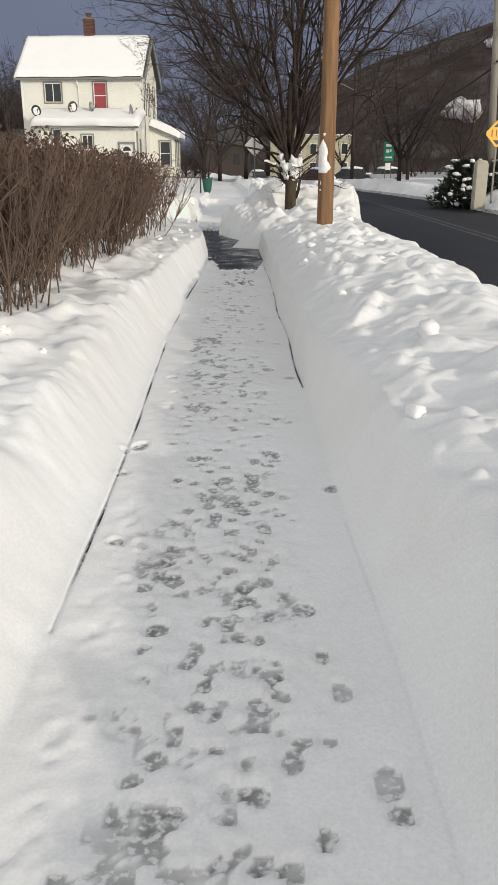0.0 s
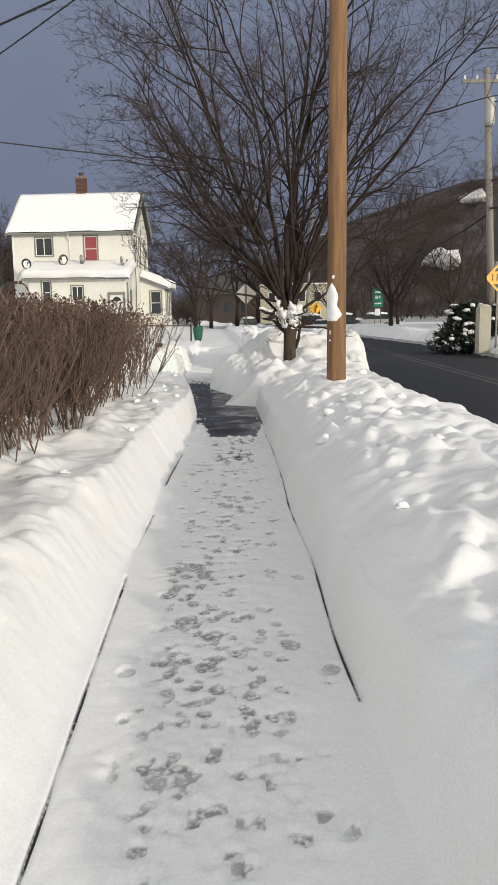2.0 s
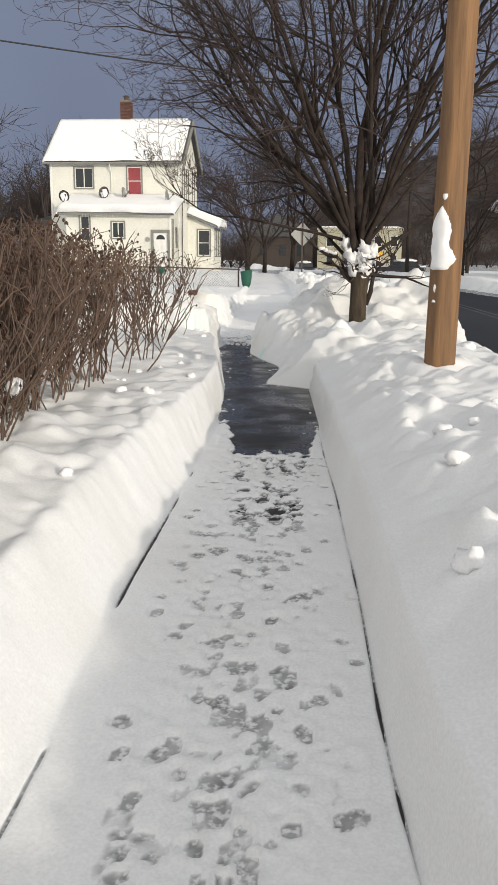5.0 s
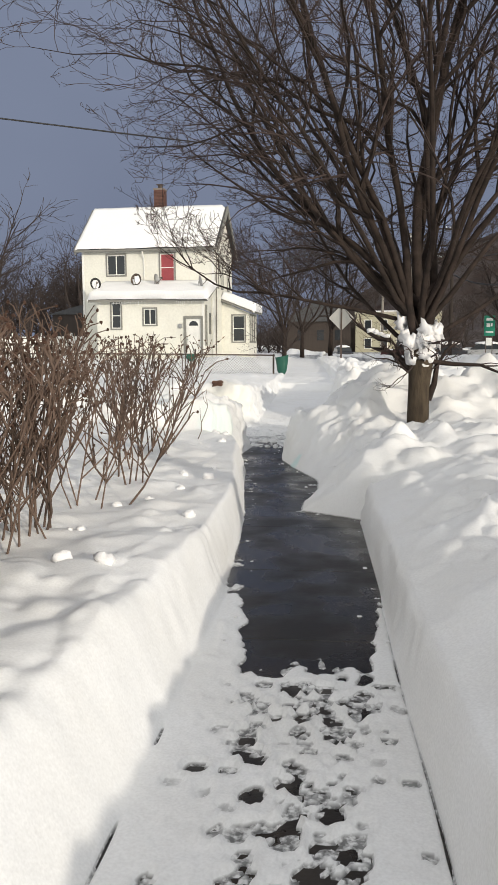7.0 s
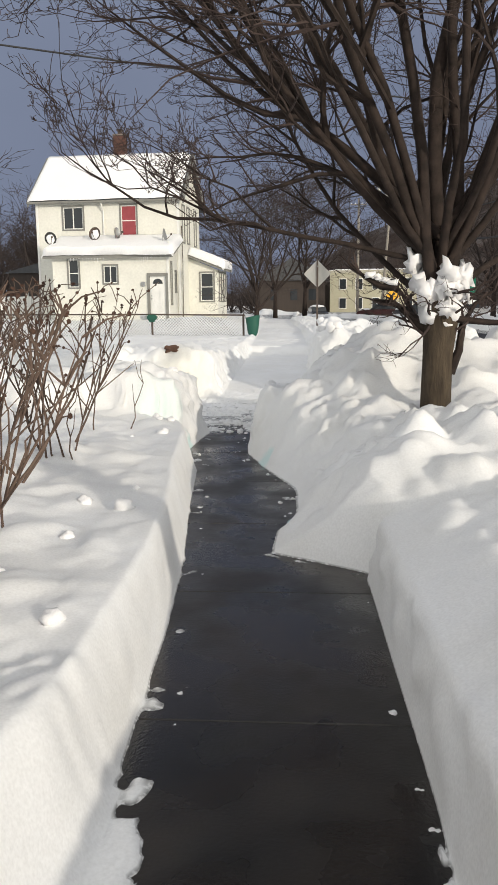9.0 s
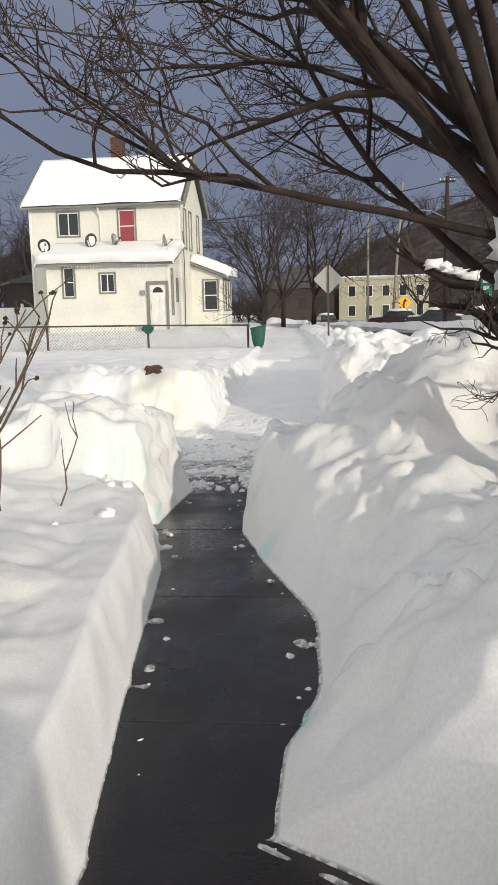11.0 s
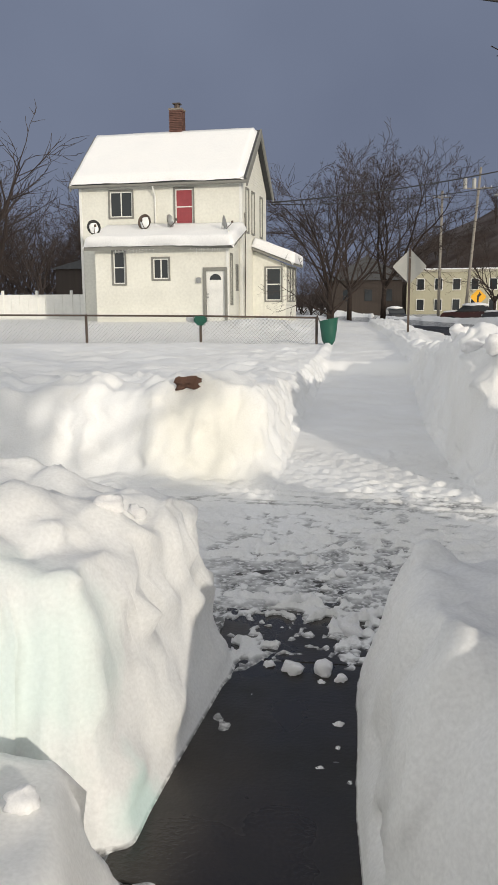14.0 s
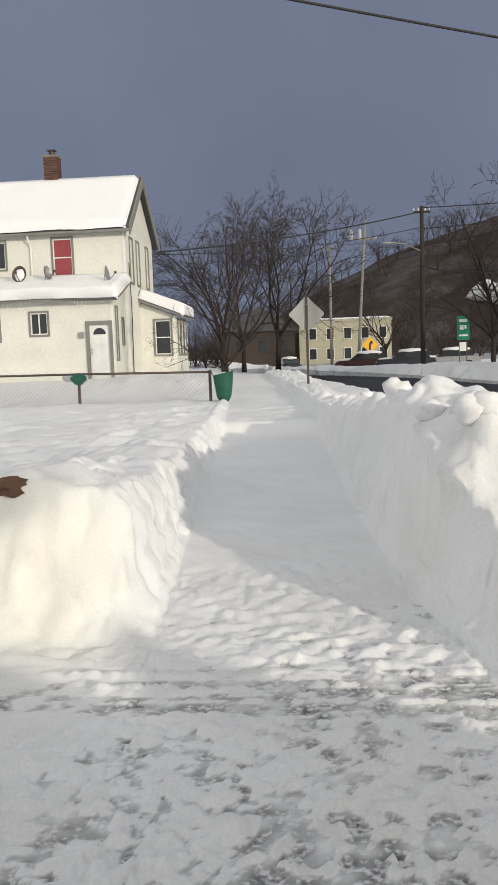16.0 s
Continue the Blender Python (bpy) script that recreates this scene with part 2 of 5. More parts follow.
# ---- building blocks ----
class Build:
    """Collects vertices and faces of one mesh."""

    def __init__(self):
        self.v, self.f = [], []

    def box(self, x0, y0, z0, x1, y1, z1, m=None):
        k = len(self.v)
        pts = [Vector((x, y, z)) for z in (z0, z1) for y in (y0, y1) for x in (x0, x1)]
        self.v += [tuple(m @ p) if m else tuple(p) for p in pts]
        self.f += [tuple(k + i for i in q) for q in ((0, 2, 3, 1), (4, 5, 7, 6), (0, 1, 5, 4), (2, 6, 7, 3), (0, 4, 6, 2), (1, 3, 7, 5))]
        return self

    def prism(self, poly, d, m=None):
        """A flat outline (x, z) pushed from y = 0 to y = d."""
        k, n = len(self.v), len(poly)
        pts = [Vector((x, y, z)) for y in (0, d) for x, z in poly]
        self.v += [tuple(m @ p) if m else tuple(p) for p in pts]
        self.f += [tuple(range(k, k + n)), tuple(range(k + 2 * n - 1, k + n - 1, -1))]
        self.f += [(k + i, k + n + i, k + n + (i + 1) % n, k + (i + 1) % n) for i in range(n)]
        return self

    def tube(self, pts, radii, sides=6, cap=True):
        k, n = len(self.v), len(pts)
        for i, p in enumerate(pts):
            d = (Vector(pts[min(i + 1, n - 1)]) - Vector(pts[max(i - 1, 0)])).normalized()
            a = d.cross(Vector((0.31, 0.95, 0.1)) if abs(d.x) > 0.9 else Vector((0.95, 0.31, 0.0))).normalized()
            b = d.cross(a)
            for j in range(sides):
                t = 2 * math.pi * j / sides
                self.v.append(tuple(Vector(p) + radii[i] * (math.cos(t) * a + math.sin(t) * b)))
        for i in range(n - 1):
            for j in range(sides):
                q = (j + 1) % sides
                self.f.append((k + i * sides + j, k + i * sides + q, k + (i + 1) * sides + q, k + (i + 1) * sides + j))
        if cap:
            self.f += [tuple(k + j for j in reversed(range(sides))), tuple(k + (n - 1) * sides + j for j in range(sides))]
        return self

    def lump(self, c, r, seed=0, rough=0.25, flat=1.0, rings=6, sides=9):
        """An uneven rounded lump."""
        k = len(self.v)
        c = Vector(c)
        for i in range(rings + 1):
            for j in range(sides):
                a, b = math.pi * i / rings, 2 * math.pi * j / sides
                d = Vector((math.sin(a) * math.cos(b), math.sin(a) * math.sin(b), math.cos(a)))
                s = 1 + rough * 2 * noise.noise(d * 1.7 + Vector((seed * 3.1, seed * 1.7, seed)))
                self.v.append((c.x + r[0] * d.x * s, c.y + r[1] * d.y * s, c.z + r[2] * d.z * s * flat))
        for i in range(rings):
            for j in range(sides):
                q = (j + 1) % sides
                self.f.append((k + i * sides + j, k + (i + 1) * sides + j, k + (i + 1) * sides + q, k + i * sides + q))
        return self

    def mesh(self, name, material, smooth=False, bevel=0.0):
        me = bpy.data.meshes.new(name)
        me.from_pydata(self.v, [], self.f)
        if bevel:
            bm = bmesh.new()
            bm.from_mesh(me)
            bmesh.ops.bevel(bm, geom=list(bm.edges), offset=bevel, segments=2, affect="EDGES", clamp_overlap=True)
            bm.to_mesh(me)
            bm.free()
        if smooth:
            me.polygons.foreach_set("use_smooth", [True] * len(me.polygons))
        me.materials.append(material)
        return me


def thing(name, at, label, category, group="", kind=""):
    """An empty at a thing's base, which carries its parts."""
    ob = new(name)
    ob.empty_display_size = 0.2
    ob.location = at
    return tagged(ob, label, category, group, kind)


def part(name, build, material, parent, label="", smooth=False, bevel=0.0, at=(0, 0, 0)):
    ob = new(name, build.mesh(name, material, smooth, bevel) if isinstance(build, Build) else build)
    ob.parent = parent
    ob.location = at
    return tagged(ob, label) if label else ob


def single(name, build, material, at, label, category, group="", kind="", smooth=False, bevel=0.0):
    ob = new(name, build.mesh(name, material, smooth, bevel))
    ob.location = at
    return tagged(ob, label, category, group, kind)


def lattice(x, y, seed):
    x, y = np.asarray(x, float), np.asarray(y, float)
    ix, iy = np.floor(x).astype(np.int64), np.floor(y).astype(np.int64)
    fx, fy = x - ix, y - iy
    fx, fy = fx * fx * (3 - 2 * fx), fy * fy * (3 - 2 * fy)

    def h(i, j):
        k = (i * 374761393 + j * 668265263 + seed * 1274126177) & 0xFFFFFFFF
        k = ((k ^ (k >> 13)) * 1274126177) & 0xFFFFFFFF
        return ((k ^ (k >> 16)) & 0xFFFF) / 65535.0
    return (h(ix, iy) * (1 - fx) + h(ix + 1, iy) * fx) * (1 - fy) + (h(ix, iy + 1) * (1 - fx) + h(ix + 1, iy + 1) * fx) * fy


def fbm(x, y, seed, octaves=4):
    """Layered noise between about -1 and 1."""
    total, amp, norm = 0.0, 1.0, 0.0
    for o in range(octaves):
        total = total + amp * (lattice(x * 2 ** o + 17.3 * o, y * 2 ** o - 9.1 * o, seed + o) * 2 - 1)
        norm += amp
        amp *= 0.5
    return total / norm * 1.4


def sm(a, b, x):
    t = np.clip((x - a) / (b - a), 0, 1)
    return t * t * (3 - 2 * t)


def bumps(x, y, cell, seed, power=1.6, fill=0.8):
    """Rounded lumps strewn unevenly, each about one cell wide; 0 to 1."""
    u, v = np.asarray(x, float) / cell, np.asarray(y, float) / cell
    iu, iv = np.floor(u).astype(np.int64), np.floor(v).astype(np.int64)
    best = np.zeros_like(u)
    cx, cy, turn, slim, rad, tall, there = np.random.default_rng(seed).random((7, 256, 256))
    rad, tall, slim = (0.45 + 0.5 * rad) ** 2, (0.35 + 0.65 * tall) * (there < fill), (1.0 + 0.7 * slim) ** 2
    co, si = np.cos(6.28 * turn), np.sin(6.28 * turn)
    fu, fv = u - iu, v - iv
    for di in (-1, 0, 1):
        for dj in (-1, 0, 1):
            k = ((iu + di) & 255) * 256 + ((iv + dj) & 255)
            du, dv = fu - di - cx.ravel()[k], fv - dj - cy.ravel()[k]
            c, n = co.ravel()[k], si.ravel()[k]
            d = ((du * c + dv * n) ** 2 + (dv * c - du * n) ** 2 * slim.ravel()[k]) / rad.ravel()[k]
            best = np.maximum(best, tall.ravel()[k] * np.clip(1 - d, 0, 1) ** power)
    return best


# ---- the ground: one sheet of snow, with the shovelled way cut into it ----
WAY_Y = (-4, 2.2, 3.8, 6.6, 9.0, 11.7, 13.3, 15.8, 16.12, 16.6, 17.0, 17.7, 18.5, 19.2, 19.6, 20.4, 21.3, 23.2, 24.2, 26, 31, 33, 45, 60)
WAY_R = (0.50, 0.49, 0.43, 0.375, 0.32, 0.28, 0.235, 0.17, -0.36, -0.35, -0.23, -0.25, -0.50, -0.69, -0.72, -0.74, -0.66, 0.06, -0.06, -0.17, -0.10, -0.10, -0.4, -1.2)
LEFT_Y = (-4, 3.5, 5.0, 7.7, 9.0, 11.5, 13.6, 15.0, 16.0, 18.4, 19.3, 20.4, 21.4, 23.5, 24.3, 26, 31, 33, 45, 60)
WAY_L = (-0.68, -0.68, -0.70, -0.77, -0.75, -0.71, -0.66, -0.72, -0.80, -1.06, -1.25, -1.17, -1.30, -1.40, -1.40, -1.44, -1.56, -1.56, -2.0, -3.0)
L0, R0 = -0.75, 0.25
rng = np.random.default_rng(4)
STEPS = []
for side in (-1, 1):
    for y0 in np.arange(-0.6, 12.4, 0.21):
        for k in range(6):
            size = rng.uniform(0.024, 0.046)
            STEPS.append((-0.16 + side * 0.12 + rng.normal(0, 0.15) + 0.07 * (y0 < 5), y0 + rng.uniform(0, 0.21), size, size * rng.uniform(0.8, 1.7), rng.choice((0.5, 0.8, 1.0, 1.25)), rng.normal(0, 0.3)))
for k in range(85):                       # wet boot prints before the bare stretch
    size = rng.uniform(0.036, 0.056)
    y0 = 12.45 - 1.7 * rng.uniform(0, 1) ** 1.5
    STEPS.append((-0.17 + rng.normal(0, 0.17), y0, size, size * rng.uniform(0.85, 1.35), rng.uniform(1.2, 1.9), rng.normal(0, 0.5)))
for k in range(150):                      # trampled slush where the way meets the driveway
    y0 = rng.uniform(20.5, 23.6)
    size = rng.uniform(0.032, 0.06)
    STEPS.append((-0.85 + 0.20 * (y0 - 21) + rng.normal(0, 0.24), y0, size, size * rng.uniform(0.8, 1.4), 3.4 * max(0.45, 1 - 0.3 * (y0 - 20.5)) * rng.uniform(0.6, 1.1), rng.normal(0, 0.5)))


def road_centre(y):
    return 5.75 - 0.0030 * np.clip(y - 34, 0, 70) ** 2


def left_edge(y):
    return np.interp(y, LEFT_Y, WAY_L) + 0.014 * fbm(y * 0.7, y * 0 + 1.5, 151, 1)


def right_edge(y):
    return np.interp(y, WAY_Y, WAY_R) + 0.013 * fbm(y * 0.8, y * 0 + 4.5, 153, 1)


def yard(x, y):
    """Lie of the land under the snow, far from the way."""
    z = 0.30 * sm(39, 49, y) * (1 - sm(-6, -2, x)) - 0.010 * np.clip(y - 60, 0, 60)
    return z


def snow_top(x, y):
    big = fbm(x * 0.55, y * 0.55, 3)
    mid = fbm(x * 2.3, y * 2.3, 11)
    fine = fbm(x * 8, y * 8, 21, 3)
    lum = np.maximum(0, fbm(x * 3.3, y * 3.3, 31, 2) - 0.25)
    wob = np.interp(y, (12, 18), (0.012, 0.05)) * fbm(x * 1.0, y * 1.0, 13, 2)
    dl, dr = left_edge(y) - x, x - right_edge(y)
    near = 1 - sm(12.0, 13.0, y)
    # left bank
    wall_l = np.interp(y, (0, 6, 11.5, 13, 15.5, 19, 19.5, 30), (0.42, 0.40, 0.30, 0.22, 0.12, 0.12, 0.22, 0.22))
    hl = np.interp(y, (0, 8, 13, 17, 18.8, 19.8, 20.8), (0.40, 0.40, 0.38, 0.36, 0.36, 0.34, 0.34)) * sm(0.0, wall_l, dl + np.interp(y, (11, 13), (0.1, 0.5)) * wob * sm(0.02, 0.12, dl))
    hl = hl + 0.10 * sm(0.3, 2.2, dl) + 0.018 * mid * sm(0.05, 0.3, dl) + 0.05 * big * sm(0.1, 0.6, dl) + np.interp(y, (11, 18), (0.0015, 0.007)) * fine * sm(0, 0.1, dl)
    front = 19.35 + 0.06 * fbm(x * 3, y * 0 + 2.0, 17, 2) + 0.03 * mid
    block = sm(front, front + 0.16, y) * sm(0.0, 0.20, dl + 0.8 * wob)
    hl = hl + block * (0.20 + 0.16 * np.exp(-((x + 1.95) / 0.5) ** 2) - 0.16 * sm(1.2, 2.6, dl) + 0.06 * big + 0.10 * bumps(x, y, 0.5, 23) + 0.06 * bumps(x, y, 0.2, 27, 1.1) + 0.02 * bumps(x, y, 0.09, 28, 1.0) + 0.010 * fine)
    hl = hl * (1 - np.exp(-((y - 19.31) / 0.07) ** 4) * (1 - sm(0.22, 0.5, dl)))
    # right bank and the heaps by the tree
    wall_r = np.interp(y, (0, 4, 6, 13, 15.7, 16.3, 18, 19.3, 21), (0.34, 0.28, 0.09, 0.08, 0.08, 0.95, 0.75, 0.22, 0.17))
    hr = np.interp(y, (0, 4, 5.5, 13, 15.8, 16.3, 17.5, 18.6, 21), (0.43, 0.43, 0.34, 0.34, 0.34, 0.42, 0.42, 0.52, 0.52)) * sm(0.0, wall_r, dr + 0.6 * wob * sm(0.02, 0.12, dr)) ** np.interp(y, (15.7, 16.3), (1.0, 0.6))
    rough = np.interp(y, (0, 16, 18), (1.0, 1.2, 1.8))
    hr = hr + (0.13 * sm(0.25, 0.9, dr) + np.interp(y, (4, 5.5, 15.5, 16.3), (0.0, 0.10, 0.10, 0.0)) * sm(0.06, 0.40, dr) + rough * (0.014 * mid * sm(0.04, 0.2, dr) + 0.05 * big * sm(0.1, 0.6, dr)) + np.interp(y, (11, 16), (0.002, 0.010)) * fine * sm(0, 0.1, dr))
    hr = hr + 0.48 * sm(18.4, 19.6, y) * sm(-0.35, 0.75, x) * (1 + 0.25 * mid) * (1 - 0.95 * sm(0.35, 0.9, x) * sm(19.5, 20.3, y))
    hr = hr + sm(16.0, 16.7, y) * (1 - sm(18.2, 18.8, y)) * sm(0.04, 0.22, dr) * (0.09 * bumps(x, y, 0.42, 171) + 0.07 * bumps(x, y, 0.19, 173, 1.1, 0.7) + 0.022 * bumps(x, y, 0.09, 175, 1.0, 0.6))
    cut = sm(18.0, 18.8, y) * sm(0.03, 0.15, dr)
    hr = hr + cut * (0.15 * bumps(x, y, 0.6, 29) + 0.08 * bumps(x, y, 0.26, 35, 1.1) + 0.025 * bumps(x, y, 0.1, 36, 1.0) + 0.012 * fine)
    verge = np.interp(y, (0, 17, 19, 60), (1.98, 1.98, 2.3, 2.2)) - (5.75 - road_centre(y)) + 0.12 * mid
    hr = hr * (1 - sm(verge, verge + 0.55, x))
    ahead = sm(20.15, 20.5, y + 2 * wob + 0.45 * np.clip(x + 0.1, 0, 1.3))
    hl_ahead = sm(20.38, 20.68, y + 2 * wob)
    # far side of the driveway
    near_edge_l = 23.42 + 0.10 * big + 0.16 * bumps(x, y * 0.3, 0.5, 59) - 0.06
    fl = sm(near_edge_l, near_edge_l + 0.55, y) * np.interp(y, (23, 24.3, 25.4, 28, 34, 39, 60), (0.62, 0.64, 0.52, 0.38, 0.34, 0.24, 0.27)) * sm(0.0, 0.24, dl + 0.5 * wob * sm(0.02, 0.12, dl))
    fl = fl + sm(near_edge_l, near_edge_l + 0.5, y) * sm(0.05, 0.5, dl) * (0.05 * big + 0.02 * mid + 0.10 * bumps(x, y, 0.55, 49) + 0.05 * bumps(x, y, 0.2, 52) + 0.010 * fine) * (1 - 0.5 * sm(25, 27, y))
    near_edge_r = 23.25 - 0.40 * np.clip(x, -0.1, 1.4) + 0.14 * big - 0.10 * bumps(x, y, 0.4, 63)
    fr = sm(near_edge_r - 0.15, near_edge_r + 1.7, y) ** 0.6 * np.interp(y, (22, 23.6, 25, 28, 31, 33, 40, 60), (0.9, 0.97, 0.90, 0.68, 0.50, 0.40, 0.36, 0.35)) * sm(0.0, np.interp(y, (23, 24.4, 26), (0.20, 0.16, 0.24)), dr + 0.9 * wob * sm(0.02, 0.2, dr))
    fr = fr + sm(near_edge_r, near_edge_r + 0.4, y) * sm(0.04, 0.4, dr) * (0.06 * big + 0.16 * bumps(x, y, 0.7, 45) + 0.08 * bumps(x, y, 0.28, 47) + 0.014 * fine)
    fr = fr * (1 - 0.55 * sm(0.35, 1.1, x) * sm(24.9, 26.2, y)) * (1 - sm(verge, verge + 0.55, x))
    hl = hl * (1 - hl_ahead) + fl
    hr = hr * (1 - ahead) + fr
    # floor of the way: trodden snow, bare wet path, slush, driveway
    floor = 0.020 + 0.006 * mid + 0.003 * fine
    bare = sm(12.25, 12.6, y + 0.12 * mid + 0.22 * fine + 0.16 * fbm(x * 19, y * 15, 177, 2) - 0.10 - 1.2 * sm(0.26, 0.44, np.abs(x + 0.17))) * (1 - sm(20.4, 21.3, y + 0.4 * mid))
    trod = np.exp(-((x + 0.19) / 0.40) ** 4) * (1 - sm(12.2, 12.8, y))
    floor = floor - trod * (0.013 * sm(0.05, 0.30, fbm(x * 13, y * 10, 91, 3)) * sm(-0.25, 0.2, fbm(x * 3, y * 2.4, 94, 2)) + 0.006 * sm(0.0, 0.4, fbm(x * 26, y * 21, 93, 2)))
    floor = floor * (1 - bare) + (-0.014 + 0.006 * mid) * bare
    # trodden slush, set lower so its grey also deepens the shade
    slush = sm(20.2, 20.7, y) * (1 - sm(22.0, 23.0, y)) * np.exp(-((x + 0.95) / 0.9) ** 4)
    floor = floor + slush * (0.005 + 0.020 * fbm(x * 13, y * 13, 41, 3) - 0.016 * sm(0.05, 0.35, fbm(x * 24, y * 20, 43, 2)))
    # driveway floor sunk a little: the extra grey imitates shade over the ruts
    drive = sm(20.95, 21.25, y) * (1 - sm(24.5, 25.2, y))
    yy = y + 0.06 * x + 0.03 * fbm(x * 0.6, y * 0.6, 55, 2)
    track = np.exp(-((yy - 21.42) / 0.30) ** 4) + np.exp(-((yy - 22.98) / 0.20) ** 4)
    ruts = fbm(x * 0.7, yy * 26, 51, 2) + 0.5 * fbm(x * 4, yy * 30, 53, 2)
    floor = floor + drive * (0.004 - 0.028 * track + 0.034 * track * ruts - 0.012 * sm(0.1, 0.6, ruts) * np.exp(-((yy - 21.5) / 0.7) ** 4) + 0.010 * fbm(x * 1.5, y * 4, 57, 3) + 0.016 * fbm(x * 14, y * 14, 61, 3) * np.exp(-((x + 0.6) / 1.3) ** 4) - 0.010 * sm(0.1, 0.4, fbm(x * 30, y * 22, 65, 2)))
    floor = floor + 0.035 * sm(24.0, 25.5, y) + 0.24 * sm(32.4, 33.0, y) * (1 - sm(0.0, 0.3, dl)) * (1 - sm(0.0, 0.3, dr)) + 0.02 * sm(24, 26, y) * mid
    for fx, fy, a, b, deep, turn in STEPS:
        i0, i1 = np.searchsorted(y[:, 0], (fy - 0.2, fy + 0.2))
        xs, ys = x[i0:i1] - fx, y[i0:i1] - fy
        u, v = xs * math.cos(turn) + ys * math.sin(turn), -xs * math.sin(turn) + ys * math.cos(turn)
        q = (u / a) ** 2 + (v / b) ** 2 + 0.35 * fine[i0:i1] + 0.25 * mid[i0:i1]
        floor[i0:i1] -= 0.0140 * deep * (1 - sm(0.70, 1.05, q)) - 0.005 * min(deep, 1.5) * np.exp(-((np.sqrt(np.maximum(q, 0)) - 1.25) / 0.2) ** 2)
    floor = np.where(((bare < 0.4) & (y < 13.6)) | (y > 21.0), np.maximum(floor, np.where((y > 11.0) & (y < 13.6), -0.0005, 0.0035) + 0.002 * sm(21.7, 22.2, y) + np.where(y < 13.6, 0.0025, 0.005) * fbm(x * 17, y * 17, 103, 2)), floor)
    # a narrow gap at the foot of the cut walls, where the shovel ran
    gap_l = sm(0.2, 0.4, fbm(y * 1.9, y * 0 + 3.3, 71, 2) + 0.35) * (y > 2.3) * (y < 12)
    gap_l = np.maximum(gap_l, 0.85 * (y > 2.4) * (y < 7.2))
    gap_r = np.maximum(sm(0.2, 0.4, fbm(y * 0.9, y * 0 + 7.7, 81, 2) + 0.35) * (y > 4), np.maximum(1.0 * (y > 5.6), 0.34 * (y < 3.3) * (y > 1))) * (y < 15.6)
    deep_l, deep_r = 0.020 + 0.010 * fbm(y * 2.3, y * 0 + 5.0, 155, 2), 0.022 + 0.010 * fbm(y * 2.1, y * 0 + 6.0, 157, 2)
    floor = floor - deep_l * gap_l * np.exp(-((dl - 0.003) / 0.009) ** 2) - deep_r * gap_r * np.exp(-((dr - 0.003) / 0.009) ** 2)
    rag = sm(12.3, 12.8, y) * (1 - sm(20.5, 21, y))
    floor = floor + rag * 0.05 * (np.maximum(0, fbm(x * 6, y * 6, 95, 3) - 0.15) * np.exp(-((dl + 0.03) / 0.07) ** 2) + 0.6 * np.maximum(0, fbm(x * 9, y * 9, 97, 3) - 0.05) * np.exp(-((dr + 0.03) / 0.06) ** 2) * sm(15.6, 16, y))
    z = floor + hl + hr
    z = z + 0.007 * np.maximum(0, fbm(x * 13, y * 13, 99, 2)) * sm(0.06, 0.3, np.maximum(dl, dr)) * np.interp(y, (0, 12, 18, 26), (0.4, 0.6, 1.3, 1.3))
    bank = sm(0.12, 0.45, np.maximum(dl, dr)) * (1 - sm(26, 40, y)) * (1 - sm(1.6, 2.2, x)) * sm(-0.6, 0.1, big + 0.5 * mid + 0.25)
    z = z + bank * np.where(x > 0, np.interp(y, (13, 17), (1.5, 1.2)), np.interp(y, (12, 14), (1.1, 0.6))) * (0.060 * bumps(x, 0.55 * y, 0.40, 161) + 0.040 * bumps(x, 0.6 * y, 0.20, 163, 1.2, 0.5) + 0.05 * bumps(x, 0.7 * y, 0.34, 165, 0.9, 0.16) + 0.022 * bumps(x, 0.7 * y, 0.11, 167, 1.0, 0.45))
    # road and what lies past it
    c = road_centre(y)
    on_road = sm(verge + 0.1, verge + 0.6, x) * (1 - sm(c + 2.95, c + 3.25, x + 0.25 * mid))
    z = z * (1 - on_road) - 0.30 * on_road
    past = sm(c + 3.0, c + 3.9, x + 0.3 * mid)
    heap = 0.55 * np.exp(-((x - 8.5) / 1.0) ** 2 - ((y - 31) / 1.2) ** 2) + 0.85 * np.exp(-((x - 8.2) / 1.5) ** 2 - ((y - 39) / 2.5) ** 2)
    z = z + past * (0.38 + 0.14 * big + 0.05 * mid + 0.05 * lum + heap)
    z = z + yard(x, y) + 0.30 * np.exp(-((x + 4.6) / 1.6) ** 2 - ((y - 46.5) / 2.5) ** 2) * (1 + 0.4 * mid)
    return z


def steps_to(start, end, first, grow):
    out, p, s = [], start, first
    while (p < end) if end > start else (p > end):
        out.append(p)
        p += s if end > start else -s
        s *= grow
    return out + [end]


